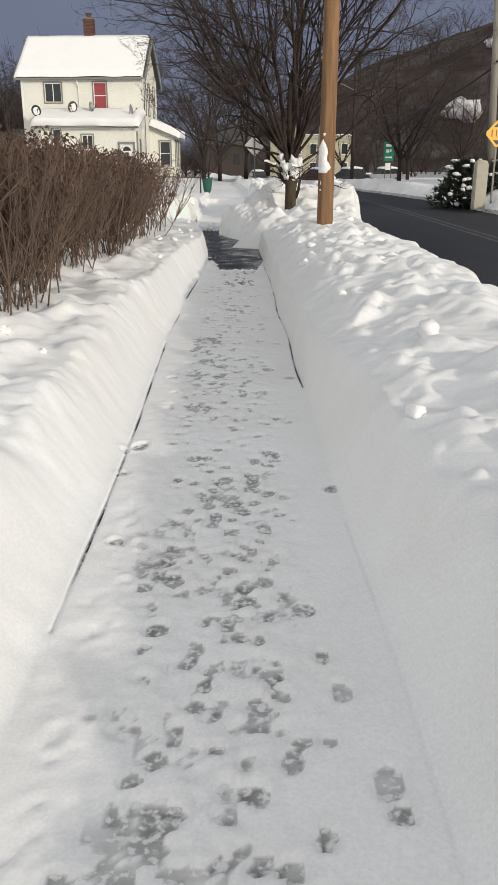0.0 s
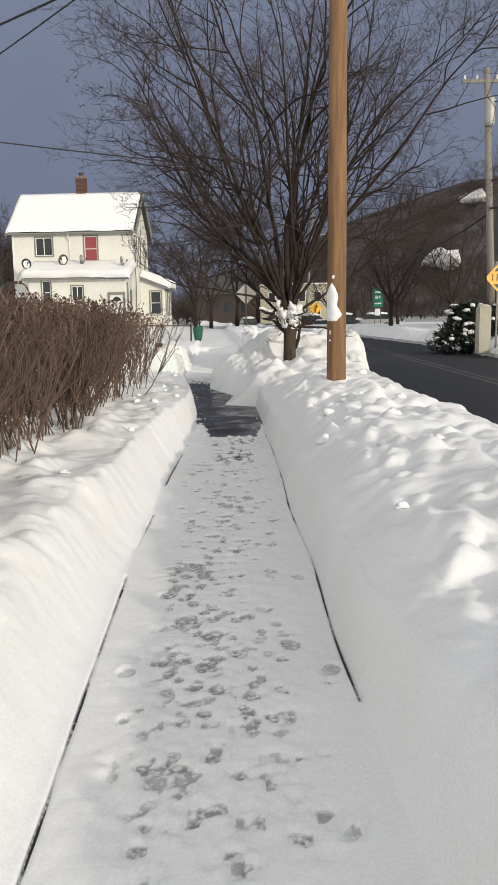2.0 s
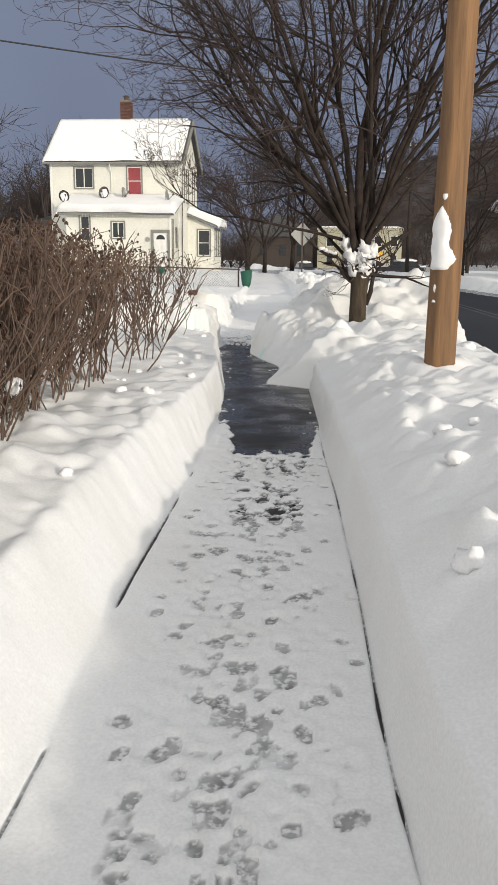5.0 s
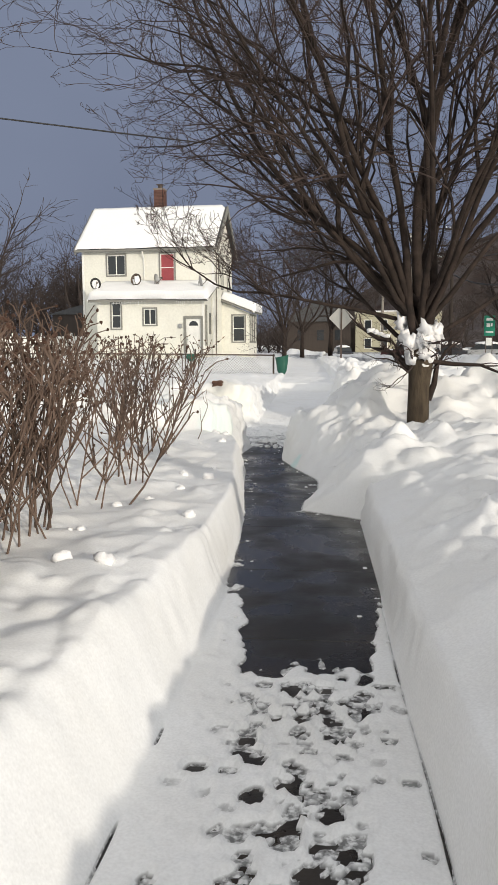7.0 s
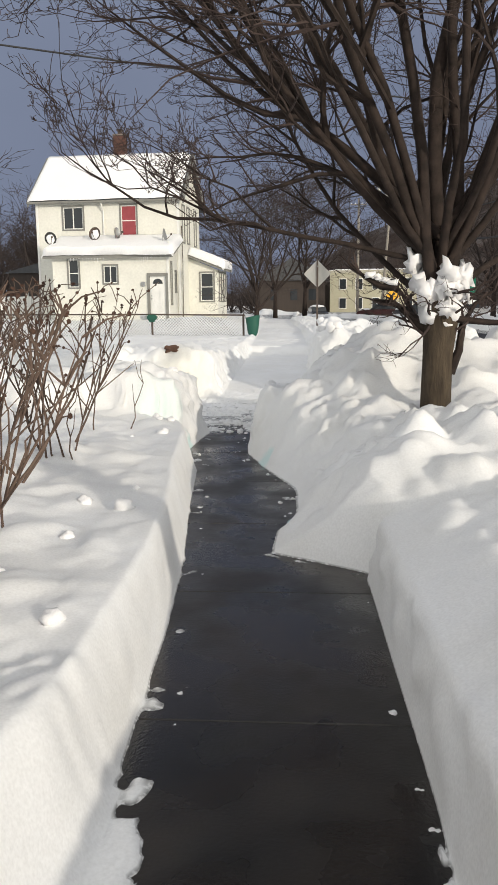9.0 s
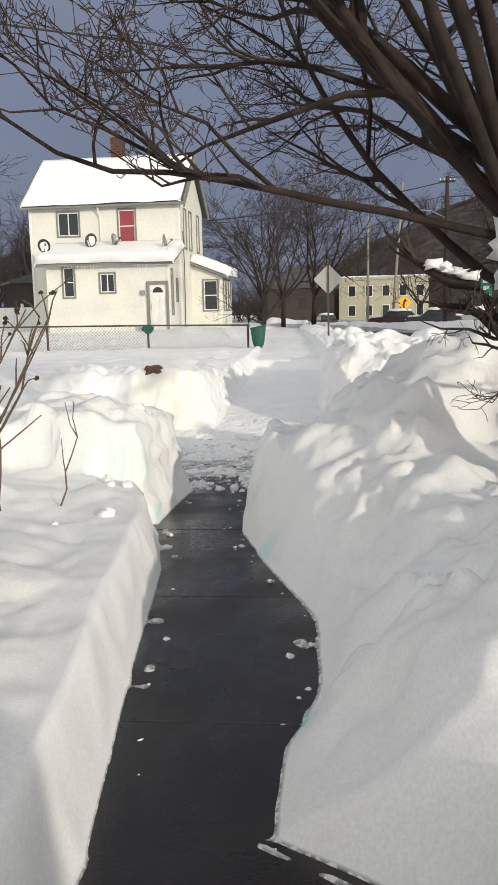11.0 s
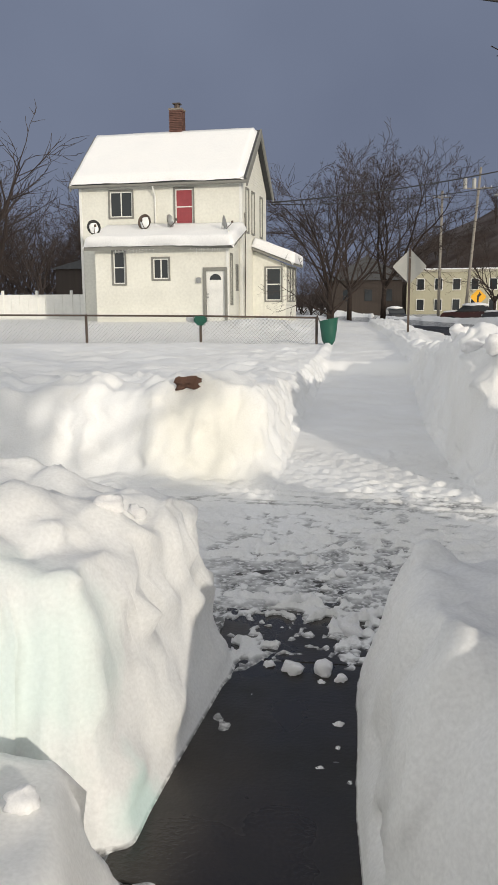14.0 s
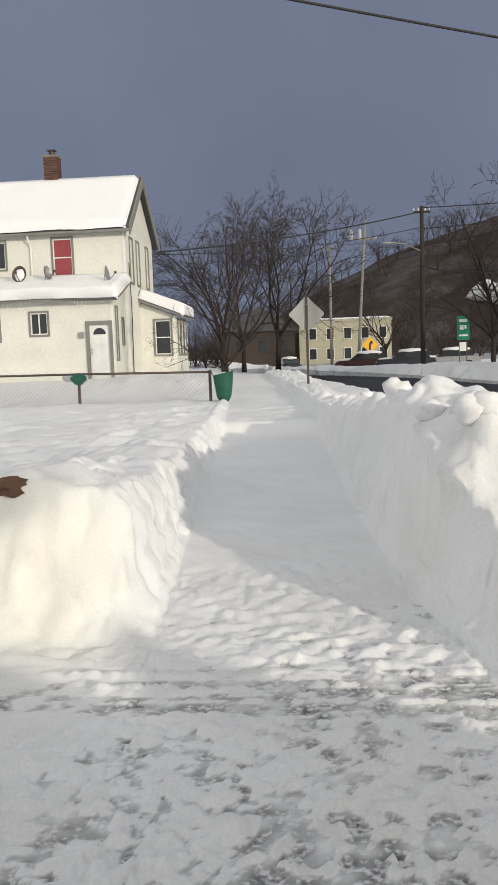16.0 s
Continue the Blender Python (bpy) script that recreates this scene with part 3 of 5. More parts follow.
x_lines = sorted(set(np.round(
    steps_to(-8.0, -3000, 0.35, 1.22) + list(np.arange(-8, -3, 0.14)) + list(np.arange(-3, -1.15, 0.04)) + list(np.arange(-1.15, L0 - 0.06, 0.018))
    + list(L0 + np.arange(-0.06, 0.03, 0.006)) + list(np.arange(L0 + 0.03, R0 - 0.03, 0.015)) + list(R0 + np.arange(-0.03, 0.06, 0.006))
    + list(np.arange(R0 + 0.06, 0.9, 0.02)) + list(np.arange(0.9, 2.7, 0.04)) + list(np.arange(2.7, 12, 0.16)) + steps_to(12, 3000, 0.3, 1.22), 4)))
y_lines = sorted(set(np.round(
    steps_to(-2.0, -3000, 0.3, 1.3) + list(np.arange(-2, -0.4, 0.1)) + list(np.arange(-0.4, 9, 0.017)) + list(np.arange(9, 13, 0.022)) + list(np.arange(13, 20.3, 0.034)) + list(np.arange(20.3, 23.7, 0.017)) + list(np.arange(23.7, 26, 0.032))
    + list(np.arange(26, 36, 0.07)) + list(np.arange(36, 62, 0.3)) + steps_to(62, 3000, 0.6, 1.18), 4)))
gx, gy = np.meshgrid(np.array(x_lines), np.array(y_lines))
sl, sr = left_edge(gy) - L0, right_edge(gy) - R0
gx = gx + np.where(gx <= L0, sl * (1 - sm(0, 3.5, L0 - gx)), np.where(gx >= R0, sr * (1 - sm(0, 2.4, gx - R0)), sl + (sr - sl) * np.clip((gx - L0) / (R0 - L0), 0, 1)))
gz = snow_top(gx, gy)
# lumps that bulge sideways out of the steep faces
dzx = np.abs(np.gradient(gz, axis=1) / np.maximum(np.gradient(gx, axis=1), 1e-4))
dzy = np.abs(np.gradient(gz, axis=0) / np.maximum(np.gradient(gy, axis=0), 1e-4))
steep = sm(0.35, 1.3, np.hypot(dzx, dzy)) * sm(0.03, 0.12, gz) * (gy > -1) * (gy < 36) * (np.abs(gx) < 6)
size = np.interp(gy, (0, 11, 17, 19, 24), (0.06, 0.2, 0.7, 1.35, 1.5))
size = size * np.where((gx < -0.2) & (gy < 19.2), 0.4, 1.0)
bulge = bumps(gy + 0.3 * gx, gz * 1.3, 0.24, 131) + 0.45 * bumps(gy, gz * 1.2 + 0.4 * gx, 0.11, 133) - 0.35
gx = gx + steep * size * 0.050 * bulge * np.where(gx < -0.2, 1, -1)
gy = gy - steep * size * 0.045 * (bumps(gx + 0.2 * gy, gz * 1.3, 0.26, 137) + 0.45 * bumps(gx, gz * 1.2, 0.12, 138) - 0.35) * (gy > 18)


def height(x, y):
    """The snow's height at one place."""
    j = int(np.clip(np.searchsorted(gy[:, 0], y), 0, gy.shape[0] - 1))
    order = np.argsort(gx[j])
    return float(np.interp(x, gx[j][order], gz[j][order]))


rows_n, cols_n = gx.shape
me = bpy.data.meshes.new("ground")
me.vertices.add(rows_n * cols_n)
me.vertices.foreach_set("co", np.stack([gx, gy, gz], -1).astype(np.float32).ravel())
quad = (np.arange(rows_n - 1)[:, None] * cols_n + np.arange(cols_n - 1)[None, :]).ravel()
loops = np.stack([quad, quad + 1, quad + cols_n + 1, quad + cols_n], -1).astype(np.int32)
me.loops.add(loops.size)
me.loops.foreach_set("vertex_index", loops.ravel())
me.polygons.add(len(loops))
me.polygons.foreach_set("loop_start", np.arange(len(loops), dtype=np.int32) * 4)
me.polygons.foreach_set("use_smooth", np.ones(len(loops), bool))
me.update(calc_edges=True)
me.materials.append(SNOW)
tagged(new("ground", me), "deep white snow with a shovelled way and driveway", "ground", kind="structure")

# path under the snow: slabs with open joints on a bed
b = Build()
slab_ys = [18.0 + 1.25 * k for k in range(-17, 13)]
for i in range(len(slab_ys) - 1):
    k = len(b.v)
    for y in slab_ys[i:i + 2]:
        l, r = float(left_edge(y)) - 0.10, max(float(right_edge(y)), 0.2 if y < 17 else -0.3) + 0.10
        b.v += [(l, y, -0.12), (l, y, -0.010), (r, y, -0.010), (r, y, -0.12)]
    b.f += [(k + 1, k + 2, k + 6, k + 5), (k, k + 1, k + 5, k + 4), (k + 2, k + 3, k + 7, k + 6)]
pavement = single("pavement", b, WET, (0, 0, 0), "dark wet footpath of slabs, bare between the snow banks", "pavement", kind="structure")
for i in range(len(slab_ys) - 1):
    b, (y0, y1) = Build(), slab_ys[i:i + 2]
    l0, l1 = float(left_edge(y0)) - 0.09, float(left_edge(y1)) - 0.09
    r0, r1 = [max(float(right_edge(y)), 0.2 if y < 17 else -0.3) + 0.09 for y in (y0, y1)]
    y0, y1 = y0 + 0.003, y1 - 0.003
    b.v = [(l0, y0, -0.02), (r0, y0, -0.02), (r1, y1, -0.02), (l1, y1, -0.02),
           (l0, y0, -0.004), (r0, y0, -0.004), (r1, y1, -0.004), (l1, y1, -0.004),
           (l0 + 0.003, y0 + 0.003, 0), (r0 - 0.003, y0 + 0.003, 0), (r1 - 0.003, y1 - 0.003, 0), (l1 + 0.003, y1 - 0.003, 0)]
    b.f = [(q + j, q + (j + 1) % 4, q + 4 + (j + 1) % 4, q + 4 + j) for q in (0, 4) for j in range(4)] + [(8, 9, 10, 11)]
    part("slab", b, WET, pavement)
# road
b = Build()
ys = [-300, -60, -20] + list(np.arange(-5, 110, 3.0))
for i in range(len(ys) - 1):
    k = len(b.v)
    for y in (ys[i], ys[i + 1]):
        c = float(road_centre(y))
        zz = -0.010 * max(0, min(y - 60, 60))
        b.v += [(c + u, y, zz - 0.10 - 0.02 * abs(u) / 3.3) for u in (-3.75, 0, 3.4)]
    b.f += [(k, k + 1, k + 4, k + 3), (k + 1, k + 2, k + 5, k + 4)]
single("road", b, ROAD, (0, 0, 0), "dark cleared asphalt road, wet in places", "road", kind="structure")
b = Build()
for off in (-0.14, 0.14):
    for i in range(len(ys) - 1):
        if ys[i] < 0:
            continue
        k = len(b.v)
        for y in (ys[i], ys[i + 1]):
            c, zz = float(road_centre(y)) + off, -0.010 * max(0, min(y - 60, 60))
            b.v += [(c - 0.05, y, zz - 0.094), (c + 0.05, y, zz - 0.094)]
        b.f.append((k, k + 1, k + 3, k + 2))
single("road_marking", b, PAINT, (0, 0, 0), "worn double centre line", "road marking", kind="structure")

# wooded hill
AZ = np.radians(np.linspace(-70, 100, 170))
prof_a, prof_e = (-70, -40, -15, -4, 0, 5, 10, 15, 20, 28, 45, 70, 100), (1.5, 1.2, 1.0, 1.2, 2.6, 5.6, 7.4, 8.9, 9.7, 9.9, 9.0, 5, 2)
b = Build()
ND = 46
for j in range(ND):
    q = j / (ND - 1)
    dist = 170 + 260 * q
    for i, a in enumerate(AZ):
        e = float(np.interp(math.degrees(a), prof_a, prof_e))
        ridge = 370 * math.tan(radians(e))
        up = float(sm(0.0, 0.78, q) - 0.5 * sm(0.82, 1.0, q))
        n1 = float(fbm(math.degrees(a) * 0.16, dist * 0.012, 5))
        zz = -3 + ridge * (up ** 1.15) * (1 + 0.07 * n1 * q) + 1.2 * float(fbm(math.degrees(a) * 2.2, dist * 0.15, 15)) * up
        b.v.append((dist * math.sin(a), 10 + dist * math.cos(a), zz))
n = len(AZ)
for j in range(ND - 1):
    b.f += [(j * n + i, j * n + i + 1, (j + 1) * n + i + 1, (j + 1) * n + i) for i in range(n - 1)]
single("backdrop_hill", b, HILL, (0, 0, 0), "hill of bare brown winter woods", "hill", kind="structure", smooth=True)

# ---- near things ----
POLE_X, POLE_Y = 1.21, 13.25
pole = thing("utility_pole", (POLE_X, POLE_Y, 0.3), "tall brown wooden utility pole with snow stuck to it", "utility pole")
b = Build()
b.tube([(0.0, 0, -0.3), (0.0, 0, 0.6), (0.01, 0, 3), (0.02, 0, 9.5)], [0.13, 0.127, 0.118, 0.095], 20)
part("shaft", b, POLE, pole, smooth=True)
b = Build()
NA, NZ, keep = 22, 44, {}
for i in range(NA + 1):
    for j in range(NZ + 1):
        u, q = i / NA * 2 - 1, j / NZ
        t = radians(-128 + 62 * u)
        wide = (0.95 * math.sin(math.pi * min(1, 0.16 + q * 0.9)) ** 0.8 if q > 0.3 else 0.34 * (0.4 + q)) + 0.35 * float(fbm(q * 7, 2.0 + (u > 0), 61, 3))
        inside = wide - abs(u + 0.25 - 0.3 * q)
        r = 0.122 + 0.026 * min(1.0, max(0.0, inside) * 3.0) - (0.012 if inside < 0 else 0) + 0.004 * float(fbm(u * 4, q * 9, 67, 2))
        keep[i, j] = len(b.v)
        b.v.append((0.008 + r * math.cos(t), r * math.sin(t), 0.86 + 0.84 * q))
for i in range(NA):
    for j in range(NZ):
        b.f.append((keep[i, j], keep[i + 1, j], keep[i + 1, j + 1], keep[i, j + 1]))
part("stuck_snow", b, SNOW_LUMP, pole, "patch of wind-blown snow on the wood", smooth=True)


def branch(out, start, way, length, radius, level, plan, droop=0.0, lift=0.0, thin=0.0016, over_way=False):
    """A bent, tapered branch that splits again. plan: per level (children, length factor, spread, sides, segments)."""
    kids, factor, spread, sides, segs, curl = plan[level]
    pts, p, d = [Vector(start)], Vector(start), Vector(way).normalized()
    sag = random.uniform(-0.1, 0.40)
    for i in range(segs):
        d = (d + Vector((random.gauss(0, curl), random.gauss(0, curl), random.gauss(0, curl) + droop))).normalized()
        q = p + d * (length / segs)
        if over_way:                      # the crown is trimmed clear of the way, rising outwards
            least = 1.22 + 0.55 * max(0.0, -0.6 - q.x) - sag
            if q.x < -0.6 and q.z < least and d.z < 0.6:
                d = Vector((d.x, d.y, max(d.z, 0.0) + 0.35)).normalized()
                q = p + d * (length / segs)
        p = q
        pts.append(p.copy())
    if len(pts) < 2:
        return
    segs = len(pts) - 1
    radii = [max(radius * (1 - 0.82 * i / segs), thin) for i in range(segs + 1)]
    out[min(level, len(out) - 1)].tube(pts, radii, sides, cap=False)
    if level + 1 < len(plan):
        for k in range(kids):
            q = random.uniform(0.22, 1.0) if k else 1.0
            f = q * segs
            i = min(int(f), segs - 1)
            at = pts[i].lerp(pts[i + 1], f - i)
            along = (pts[i + 1] - pts[i]).normalized()
            side = along.cross(Vector((random.gauss(0, 1), random.gauss(0, 1), random.gauss(0, 1)))).normalized()
            way2 = (along + side * random.uniform(0.5, 1.2) * spread + Vector((0, 0, lift))).normalized()
            if way2.z < 0 and lift:
                way2.z *= 0.25
            branch(out, at, way2, length * factor * random.uniform(0.6, 1.25) * (1.15 - 0.55 * q), max(radius * (1 - 0.75 * q) * 0.72, 0.002), level + 1, plan, droop * 0.6, lift, thin, over_way)


# tree by the way: one short trunk, a fan of stems
random.seed(12)
TREE_X, TREE_Y = 0.90, 18.15
tree = thing("street_tree", (TREE_X, TREE_Y, 0.3), "bare broad-crowned street tree with snow in its forks", "tree")
b = Build()
b.tube([(0.02, 0, -0.3), (0.0, 0, 0.1), (-0.005, 0, 0.35), (0, 0, 0.7), (0.015, 0, 0.95), (0.01, 0, 1.12)], [0.165, 0.135, 0.122, 0.118, 0.135, 0.115], 14)
part("trunk", b, BARK, tree, smooth=True)
out = [Build(), Build(), Build()]
PLAN = [(11, 0.44, 0.95, 7, 12, 0.10), (7, 0.48, 1.0, 5, 6, 0.20), (5, 0.50, 1.0, 4, 4, 0.26), (3, 0.5, 1.0, 3, 3, 0.30), (0, 0, 0, 3, 2, 0.3)]
# lean from upright, turn, length, radius at the fork
stems = [(50, 186, 4.8, 0.066), (57, 166, 4.2, 0.052), (55, 207, 4.2, 0.048), (62, 178, 3.3, 0.036), (61, 152, 3.6, 0.036), (51, 72, 4.6, 0.040), (57, 108, 4.4, 0.036), (41, 178, 5.6, 0.066), (34, 198, 6.2, 0.060), (24, 176, 6.6, 0.060), (14, 150, 6.9, 0.064), (9, 230, 7.0, 0.070),
         (2, 20, 7.4, 0.095), (10, 60, 7.0, 0.070), (12, -40, 6.8, 0.068), (22, 10, 6.5, 0.060), (33, -20, 6.0, 0.054), (38, 35, 5.6, 0.050), (47, 5, 5.2, 0.048), (58, 12, 4.6, 0.040), (18, 95, 6.6, 0.058), (18, -110, 6.6, 0.058),
         (30, 95, 5.8, 0.052), (26, -95, 6.0, 0.052), (45, 130, 5.0, 0.046), (36, -140, 5.4, 0.048), (56, 95, 4.4, 0.038), (44, -55, 5.0, 0.044), (30, 140, 6.0, 0.050), (66, 136, 3.7, 0.040)]
shoots, twigs = Build(), Build()
for tilt, turn, length, radius in stems:
    a, t = radians(tilt), radians(turn)
    way = Vector((math.sin(a) * math.cos(t), math.sin(a) * math.sin(t), math.cos(a)))
    limb = Build()
    up = 0.14 + 0.1 * random.random() if tilt > 62 or radius == 0.040 else random.uniform(0.15, 0.75) if tilt > 20 else random.uniform(0, 0.15)
    branch([limb, shoots, twigs], (0.05 * math.cos(t) * (1 - 0.5 * up), 0.05 * math.sin(t) * (1 - 0.5 * up), 0.95 + up), way, length - 0.6 * up, radius * 0.70, 0, PLAN, 0.012, 0.12, thin=0.0021, over_way=True)
    part("limb", limb, LIMB, tree, smooth=True)
for k in range(16):
    t = random.uniform(0, 6.28)
    branch([shoots, shoots, twigs], (0.1 * math.cos(t), 0.1 * math.sin(t), random.uniform(0.75, 1.2)), (math.cos(t), math.sin(t), random.uniform(0.1, 0.8)), random.uniform(0.35, 0.75), 0.013, 2, PLAN, 0.0, over_way=True)
# low arms from the fork
for at, way, ln, r in (((-0.06, 0, 0.86), (-0.62, -0.1, 0.8), 0.55, 0.06), ((-0.32, -0.05, 1.22), (-1.0, 0.0, 0.35), 0.55, 0.032), ((0.10, 0, 0.55), (0.72, 0.0, 0.9), 0.8, 0.045), ((0.1, -0.05, 0.98), (1.0, -0.2, 0.25), 1.1, 0.03)):
    limb = Build()
    branch([limb, limb, limb, twigs], at, way, ln, r, 2, PLAN, 0.01, over_way=True)
    part("limb", limb, LIMB, tree, smooth=True)
tagged(part("branchwork", shoots, LIMB, tree), kind="stuff")
tagged(part("twig_mass", twigs, TWIG, tree), kind="stuff")
b = Build()
for k in range(30):
    t, q = random.uniform(0, 6.28), random.uniform(0, 1)
    r = 0.07 + 0.15 * q
    b.lump((r * math.cos(t), r * math.sin(t), 0.98 + 0.50 * q * random.uniform(0.5, 1)), (0.05 + 0.03 * random.random(), 0.05 + 0.03 * random.random(), 0.05 + 0.06 * random.random()), k, 0.7, rings=6, sides=9)
for k in range(4):
    b.lump((-0.36 - 0.06 * k, -0.05, 1.262 + 0.02 * k), (0.045, 0.03, 0.02), k, 0.6, rings=5, sides=7)
tagged(part("caught_snow", b, SNOW_LUMP, tree, "snow packed into the fork", smooth=True), kind="stuff")

# hedge of bare shrubs
random.seed(5)


def shrub(name, tall, stems_n, dense, wide=0.42, fork=2):
    ob = thing(name, (0, 0, 0), "bare brown hedge shrub with dry leaves, standing in snow", "shrub", "hedge shrubs")
    stems_b, twig_b, leaf_b = Build(), Build(), Build()
    for s in range(stems_n):
        t, lean = random.uniform(0, 6.28), random.uniform(0.05, wide)
        p = Vector((random.gauss(0, 0.07), random.gauss(0, 0.07), -0.25))
        d = Vector((math.cos(t) * lean, math.sin(t) * lean, 1)).normalized()
        length = (tall + 0.25) * random.uniform(0.85, 1.02) / d.z
        pts = [p.copy()]
        for i in range(6):
            d = (d + Vector((random.gauss(0, 0.13), random.gauss(0, 0.13), 0.03))).normalized()
            p = p + d * length / 6
            pts.append(p.copy())
        r = random.uniform(0.006, 0.011)
        stems_b.tube(pts, [r * (1 - 0.11 * i) for i in range(7)], 4, cap=False)
        for k in range(fork):             # side stems that leave low down
            i = random.choice((2, 3))
            w = (pts[i + 1] - pts[i]).normalized() + Vector((random.gauss(0, 0.4), random.gauss(0, 0.4), 0.1))
            side = [pts[i]]
            for g in range(4):
                w = (w.normalized() + Vector((random.gauss(0, 0.16), random.gauss(0, 0.16), 0.12))).normalized()
                side.append(side[-1] + w * (tall * random.uniform(0.9, 1.02) - pts[i].z) / 4)
            stems_b.tube(side, [r * (0.75 - 0.12 * g) for g in range(5)], 4, cap=False)
            for g in range(5):
                c = random.choice(side[2:])
                tip = c + Vector((random.gauss(0, 0.07), random.gauss(0, 0.07), random.uniform(0.04, 0.2)))
                tip.z = min(tip.z, tall * 1.03)
                twig_b.tube([c, c.lerp(tip, 0.5) + Vector((0, 0, 0.02)), tip], [r * 0.5, r * 0.4, r * 0.28], 3, cap=False)
                if random.random() < 0.6:
                    leaf_b.lump(tip, (0.012, 0.011, 0.010), random.random() * 9, 0.5, rings=3, sides=4)
        for k in range(dense):
            q = random.uniform(1.6, 5.9)
            i = int(q)
            at = pts[i].lerp(pts[i + 1], q - i)
            w = Vector((random.gauss(0, 0.45), random.gauss(0, 0.45), random.uniform(0.4, 1.2))).normalized()
            ln = random.uniform(0.12, 0.34)
            mid = at + w * ln * 0.5 + Vector((random.gauss(0, 0.015), random.gauss(0, 0.015), 0.02))
            tip = at + w * ln + Vector((0, 0, 0.03))
            if tip.z > tall * 1.02:
                tip.z = tall * random.uniform(0.95, 1.03)
            twig_b.tube([at, mid, tip], [r * 0.55, r * 0.42, r * 0.28], 3, cap=False)
            for g in range(3):
                if random.random() < (0.75 if tip.z > tall * 0.72 else 0.22):
                    c = tip.lerp(mid, random.uniform(0, 0.8))
                    leaf_b.lump(c, (random.uniform(0.008, 0.016), random.uniform(0.008, 0.016), random.uniform(0.006, 0.014)), random.random() * 9, 0.5, rings=3, sides=4)
    tagged(part("stem_clump", stems_b, SHRUB, ob, smooth=True), kind="stuff")
    tagged(part("twig_mass", twig_b, SHRUB, ob), kind="stuff")
    tagged(part("dry_foliage", leaf_b, SEED, ob, "withered dark brown leaves"), kind="stuff")
    return ob


kinds = [shrub("hedge_shrub", 1.20, 11, 11), shrub("hedge_shrub", 1.14, 10, 12), shrub("hedge_shrub", 1.22, 12, 10), shrub("hedge_shrub", 1.10, 6, 6, 0.62, 3)]
made = 0
for i, y in enumerate(np.arange(5.75, 17.0, 0.40)):
    rowsx = (-1.83, -2.35, -2.95) if y < 10 else (-1.80, -2.35)
    for j, x in enumerate(rowsx):
        if y > 13.4 and (i % 2 or j and y > 15):
            continue
        x2, y2 = x + random.gauss(0, 0.07), y + random.gauss(0, 0.08)
        src = kinds[3] if y > 13.4 else kinds[(i * 2 + j) % 3]
        m = pose(x2, y2, height(x2, y2), 0, 0, random.uniform(0, 360)) 
        if made < 4 and src.location.length == 0:
            src.matrix_basis = m
            made += 1
            continue
        copy_thing(src, m)
for k in kinds:
    if k.location.length == 0:
        k.matrix_basis = pose(-1.75, 14.9 + 0.3 * kinds.index(k), height(-1.75, 14.9))

# saplings past the hedge's end
for x, y, tall in ((-1.62, 16.9, 0.55), (-1.92, 18.3, 0.95), (-1.62, 18.5, 0.6)):
    b = Build()
    pts = [Vector((0, 0, -0.1))]
    for i in range(7):
        pts.append(pts[-1] + Vector((random.gauss(0, 0.022), random.gauss(0, 0.022), (tall + 0.1) / 7)))
    b.tube(pts, [0.0065 - 0.0006 * i for i in range(8)], 5)
    for i in (3, 5):
        w = Vector((random.uniform(-0.10, 0.10), random.uniform(-0.08, 0.08), 0.10))
        b.tube([pts[i], pts[i] + w * 0.6, pts[i] + w + Vector((0, 0, 0.09))], [0.004, 0.003, 0.0018], 4)
    single("sapling", b, SHRUB, (x, y, height(x, y)), "thin bare sapling poking out of the snow", "sapling", "saplings")
# knob of snow held in the hedge
b = Build().lump((0, 0, 0), (0.055, 0.05, 0.05), 4, 0.2, rings=8, sides=12)
single("snow_clump", b, SNOW_LUMP, (-1.66, 11.15, 0.74), "round white clump of snow caught in the hedge", "snow", smooth=True)


# ---- the cream house ----
def snow_slab(p00, p10, p01, thick, nu, nv, seed, lip=0.12, ragged=0.08):
    """A blanket of snow on a slope: corner, corner along the eave, corner up the slope."""
    b = Build()
    p00, p10, p01 = Vector(p00), Vector(p10), Vector(p01)
    eu, ev = p10 - p00, p01 - p00
    up = eu.cross(ev).normalized()
    if up.z < 0:
        up = -up
    for top in (1, 0):
        for j in range(nv + 1):
            for i in range(nu + 1):
                u, v = i / nu, j / nv
                edge = min(u * eu.length, (1 - u) * eu.length, v * ev.length + 0.02, 0.5)
                rise = thick * min(1.0, (edge / 0.16)) ** 0.5
                n = 0.10 * float(fbm(u * eu.length * 0.9, v * ev.length * 0.9, seed))
                sag = -ragged * (1 - v) ** 6 * (0.5 + float(fbm(u * eu.length * 0.8, 0.3, seed + 3)))
                p = p00 + eu * u + ev * v + up * (rise * (1 + n) if top else 0) + ev.normalized() * sag
                if top and v < 0.001:
                    p = p - up * thick * 0.25 - Vector((0, 0, lip * 0.2))
                b.v.append(tuple(p))
    w, tot = nu + 1, (nu + 1) * (nv + 1)
    for j in range(nv):
        for i in range(nu):
            a = j * w + i
            b.f += [(a, a + 1, a + w + 1, a + w), (tot + a, tot + a + w, tot + a + w + 1, tot + a + 1)]
    for j in range(nv):
        for i in (0, nu):
            a = j * w + i
            b.f.append((a, a + w, tot + a + w, tot + a))
    for i in range(nu):
        for j in (0, nv):
            a = j * w + i
            b.f.append((a, a + 1, tot + a + 1, tot + a))
    return b


